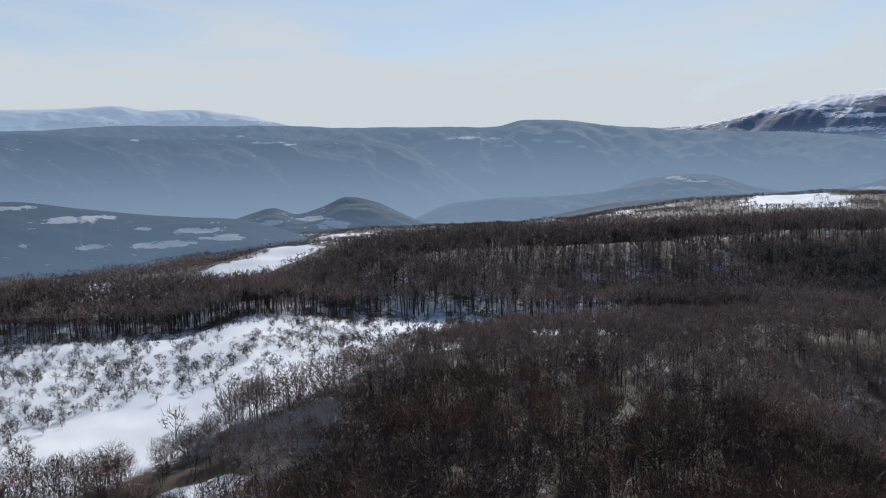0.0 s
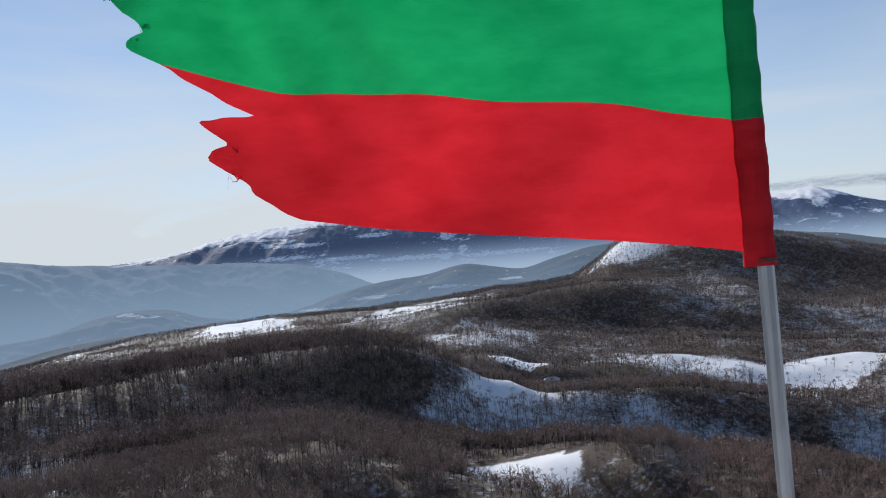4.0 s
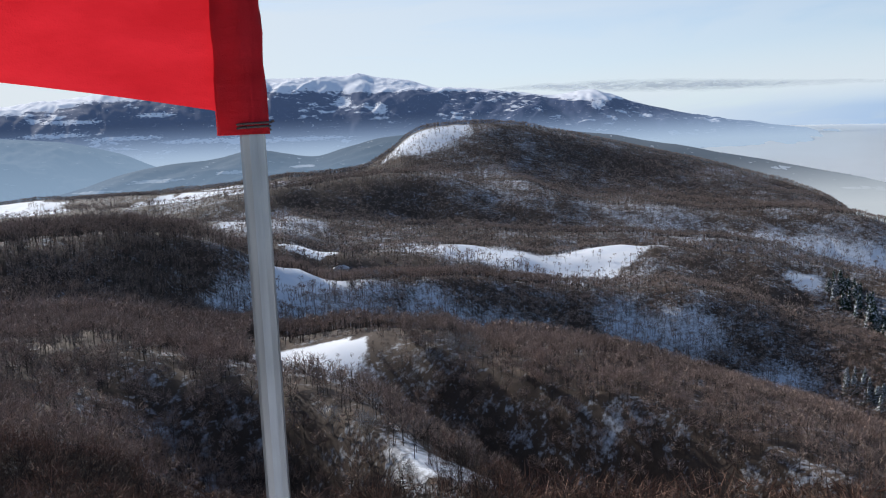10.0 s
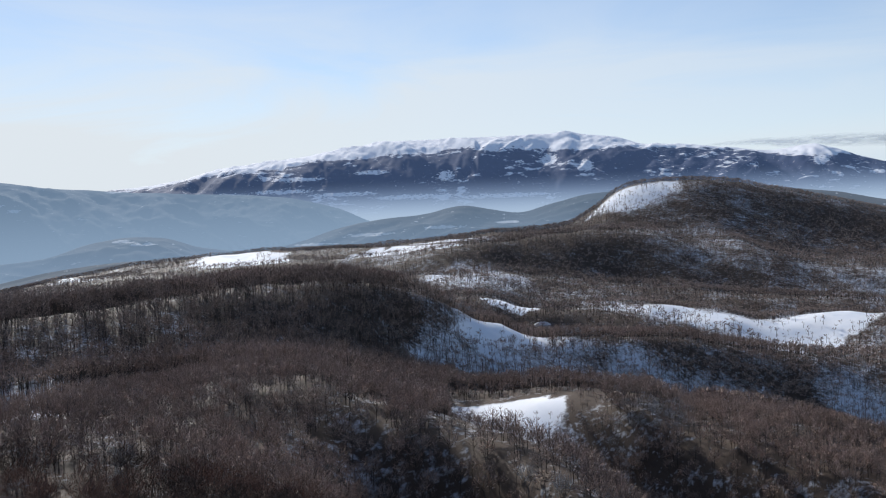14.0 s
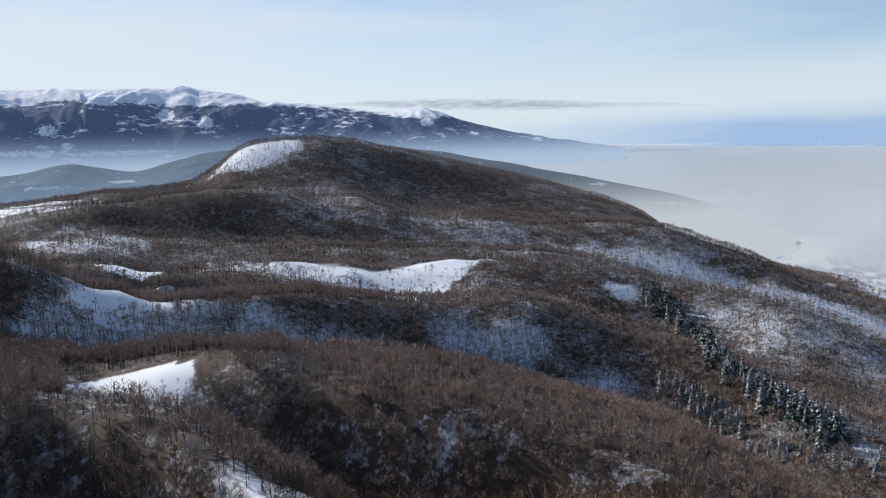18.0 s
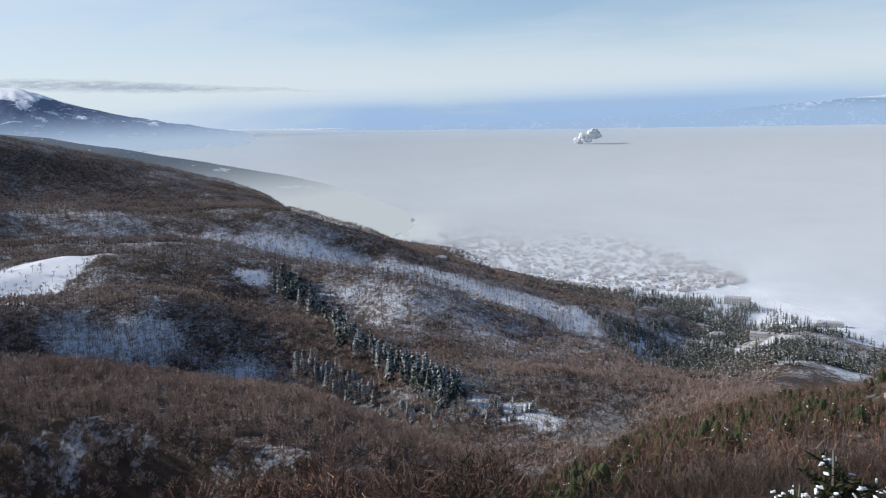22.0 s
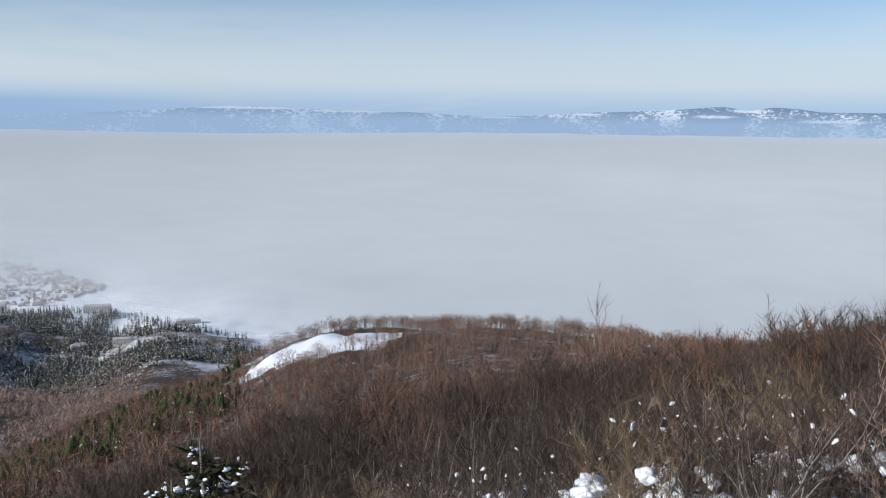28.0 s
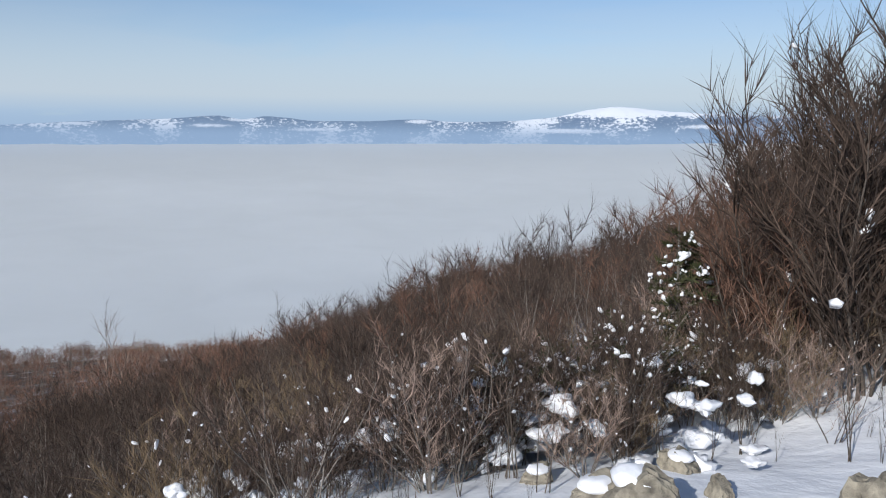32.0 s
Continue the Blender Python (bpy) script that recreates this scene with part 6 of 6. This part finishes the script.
def summit_bushes():
    rng = random.Random(51)
    lab = "leafless brown beech bush on the snowy brow"
    tall = [bare_bush(900 + i, 1.0, 10, 12, 18, M_TWIG_RED if i == 3 else M_TWIG_BROWN, 0.0, lab, "bushes on the brow") for i in range(5)]
    low = [bare_bush(920 + i, 1.0, 9, 11, 16, M_STRAW if i == 0 else M_TWIG if i == 3 else M_TWIG_BROWN, 0.08, "low leafless bush with snow caught in its twigs", "low bushes on the brow", wide=0.6) for i in range(7)]
    for ring_r, gap in ((6.8, 0.85), (9, 1.5), (11.5, 1.3), (14.5, 1.4), (18, 1.6), (22, 2.4), (27, 3.2), (33, 4.2), (40, 5.5)):
        n = int(radians(100) * ring_r / gap)
        for k in range(n):
            a = 57 + 100 * (k + rng.uniform(0.1, 0.9)) / n
            r = ring_r * rng.uniform(0.9, 1.12)
            p = place(a, r)
            room = EYE + r * math.tan(radians(np.interp(a, [q[0] for q in TOP_LINE], [q[1] for q in TOP_LINE]))) - p.z
            if ring_r < 8 and a < 112:
                continue
            if ring_r < 13 and a < 143:
                room *= 0.62 if ring_r > 8 else 0.5
            hgt = min(room * rng.uniform(0.82, 1.1), 4.6)
            if hgt < 0.35:
                continue
            src = rng.choice(tall if hgt > 1.3 or rng.random() < 0.3 else low)
            copy_thing(src, scaled(p, hgt, rng.uniform(0, 6.28), rng.uniform(0.85, 1.25)))
    for k in range(165):
        a, r = rng.uniform(72, 159) if k < 110 else rng.uniform(112, 150), rng.uniform(4.7, 9.2) if k < 110 else rng.uniform(4.3, 6.5)
        if a > 141 and r < 5.6:
            continue
        hgt = rng.uniform(0.5, 1.15) * (1.0 if a < 140 else 0.8)
        copy_thing(rng.choice(low), scaled(place(a, r), hgt, rng.uniform(0, 6.28), rng.uniform(0.9, 1.4)))
    for k in range(26):
        a, r = rng.uniform(137, 158), rng.uniform(5.6, 9.0)
        copy_thing(rng.choice(low[1:]), scaled(place(a, r), rng.uniform(0.6, 1.3), rng.uniform(0, 6.28), rng.uniform(0.8, 1.2)))
    for src in tall + low:
        for o in (*src.children_recursive, src):
            bpy.data.objects.remove(o)
    # a few thin shrubs on the open snow
    for a, r, hgt in ((146.5, 6.6, 1.3), (149.5, 6.0, 0.9), (144.6, 5.6, 0.8), (152.4, 6.8, 1.5), (155.5, 7.2, 1.2), (147.8, 7.8, 1.9), (141.0, 5.2, 0.7), (153.5, 5.4, 0.7)):
        t = bare_bush(int(a * 10), hgt, 5, 6, 6, M_TWIG, 0.0, "thin bare shrub standing in trodden snow", "thin shrubs", wide=0.42)
        t.location = place(a, r)
    # things with a place of their own
    straw = bare_bush(940, 1.35, 12, 9, 14, M_STRAW, 0.08, "straw-coloured leafless bush with upright twigs", "", wide=0.45)
    straw.location = place(118.5, 8.6)
    sap = bare_bush(941, 5.6, 2, 7, 8, M_TWIG, 0.0, "thin lone sapling rising above the thicket", "", wide=0.06, name="sapling", category="tree")
    sap.location, sap.scale = place(106.0, 22.5), (0.55, 0.55, 0.95)
    for a, r, hgt in ((151.5, 7.0, 2.7), (154.5, 6.3, 2.9), (149.4, 8.2, 2.2), (147.2, 7.6, 1.6), (157.0, 7.0, 3.0), (152.8, 8.8, 3.4)):
        t = bare_bush(int(950 + a), hgt, 5, 22, 22, M_TWIG_BROWN, 0.02, "tall leafless young beech with many rising stems", "young beeches", wide=0.2, name="young_beech", category="tree")
        t.location = place(a, r)
    pine = juniper(961, 1.55, "young pine laden with clumps of snow")
    pine.location, pine.scale = place(143.6, 6.9), (0.62, 0.62, 1.0)
    pine = juniper(962, 2.5, "dark young pine with white snow on its boughs", load=2)
    pine.location = place(78.2, 9.6, -0.05)
    pine = juniper(965, 2.3, "dark young pine beside a snowy one")
    pine.location = place(75.8, 10.2, -0.05)
    for a, r, s in ((134.5, 5.3, 0.8), (138.8, 5.6, 0.85), (129.0, 6.0, 0.6), (116, 7.6, 0.6), (124.0, 5.5, 0.5), (112.5, 6.8, 0.5), (90.0, 6.2, 0.5), (84.0, 6.6, 0.45), (131.8, 4.9, 0.5), (142.2, 6.2, 0.7)):
        j = juniper(int(970 + a), s, "spreading dark juniper half buried in snow", upright=False)
        j.location = place(a, r)


summit_bushes()


# ---- snow mounds and rocks at the summit's edge ----
def stone(seed, sx, sy, sz, cap, label):
    rng = random.Random(seed)
    top = thing("rock", (0, 0, 0), label, "rock", "rocks on the summit")
    bm = bmesh.new()
    bmesh.ops.create_icosphere(bm, subdivisions=4, radius=1.0)
    off = Vector((seed * 3.1, 0, 0))
    for v in bm.verts:
        n = v.co.copy()
        k = 1 + 0.34 * noise.noise(n * 1.3 + off) + 0.22 * noise.noise(n * 3.1 + off) + 0.12 * noise.noise(n * 7 + off) + 0.05 * noise.noise(n * 15 + off)
        # flat broken faces
        for d in ((0.5, 0.3, 0.8), (-0.7, 0.5, 0.2), (0.2, -0.9, 0.3)):
            e = n.dot(Vector(d).normalized())
            if e * k > 0.72:
                k = 0.72 / e
        v.co = Vector((n.x * sx, n.y * sy, n.z * sz)) * k
    part("stone", bm, M_ROCK, top)
    if cap:
        bm = bmesh.new()
        bmesh.ops.create_icosphere(bm, subdivisions=3, radius=1.0)
        for v in bm.verts:
            n = v.co.copy()
            v.co = Vector((n.x * sx * 0.68 + sx * 0.12, n.y * sy * 0.66, sz * 0.60 + n.z * sz * 0.32)) * (1 + 0.12 * noise.noise(n * 2 + off))
        for fc in bm.faces:
            fc.smooth = True
        part("snow", bm, M_LOAD, top, "cap of snow")
    return top


for k, (a, r, sx, sy, sz, cap) in enumerate(((141.6, 3.75, 0.20, 0.15, 0.20, True), (139.0, 3.9, 0.17, 0.13, 0.12, True), (146.8, 4.1, 0.07, 0.06, 0.09, False), (156.0, 4.0, 0.17, 0.14, 0.17, False),
                                            (151.5, 3.6, 0.2, 0.14, 0.07, False), (159.5, 4.4, 0.24, 0.2, 0.16, True), (134.5, 4.3, 0.1, 0.09, 0.08, True), (144.0, 4.6, 0.12, 0.1, 0.1, True))):
    ob = stone(k + 1, sx, sy, sz, cap, "pale lichen-spotted rock under melting snow" if cap else "bare weathered rock in the snow")
    ob.location = place(a, r, sz * 0.25)
    ob.rotation_euler = (0, 0, k * 1.3)


def snow_mounds():
    rng = random.Random(77)
    kinds = []
    for s in range(7):
        bm = bmesh.new()
        bmesh.ops.create_icosphere(bm, subdivisions=3, radius=1.0)
        off = Vector((s * 5.0, 0, 0))
        for v in bm.verts:
            n = v.co.copy()
            v.co = n * (1 + 0.75 * noise.noise(n * 1.2 + off) + 0.5 * noise.noise(n * 2.6 + off) + 0.2 * noise.noise(n * 5 + off))
            v.co.z *= 0.75
        for fc in bm.faces:
            fc.smooth = True
        me = bpy.data.meshes.new("snow_mound")
        bm.to_mesh(me)
        bm.free()
        me.materials.append(M_LOAD)
        kinds.append(me)
    for k in range(56):
        a = rng.uniform(100, 146)
        r = rng.uniform(4.4, 9.5) if a > 108 else rng.uniform(6, 9)
        s = rng.uniform(0.06, 0.17) * (r / 7)
        ob = tagged(new("snow_mound", rng.choice(kinds)), "rounded mound of snow lying over low twigs", "snow mound", "snow mounds on the brow")
        ob.matrix_basis = scaled(place(a, r, s * rng.uniform(0.0, 0.3)), s, rng.uniform(0, 6.28), rng.uniform(0.9, 1.5))
    for k in range(290):
        a, r = rng.uniform(96, 150), rng.uniform(4.5, 8.5)
        s = rng.uniform(0.02, 0.075)
        ob = tagged(new("snow_mound", rng.choice(kinds)), "small clump of snow on low twigs", "snow mound", "snow clumps on the brow")
        ob.matrix_basis = scaled(place(a, r, rng.uniform(0.0, 0.42)), s, rng.uniform(0, 6.28), rng.uniform(0.8, 1.7))


snow_mounds()
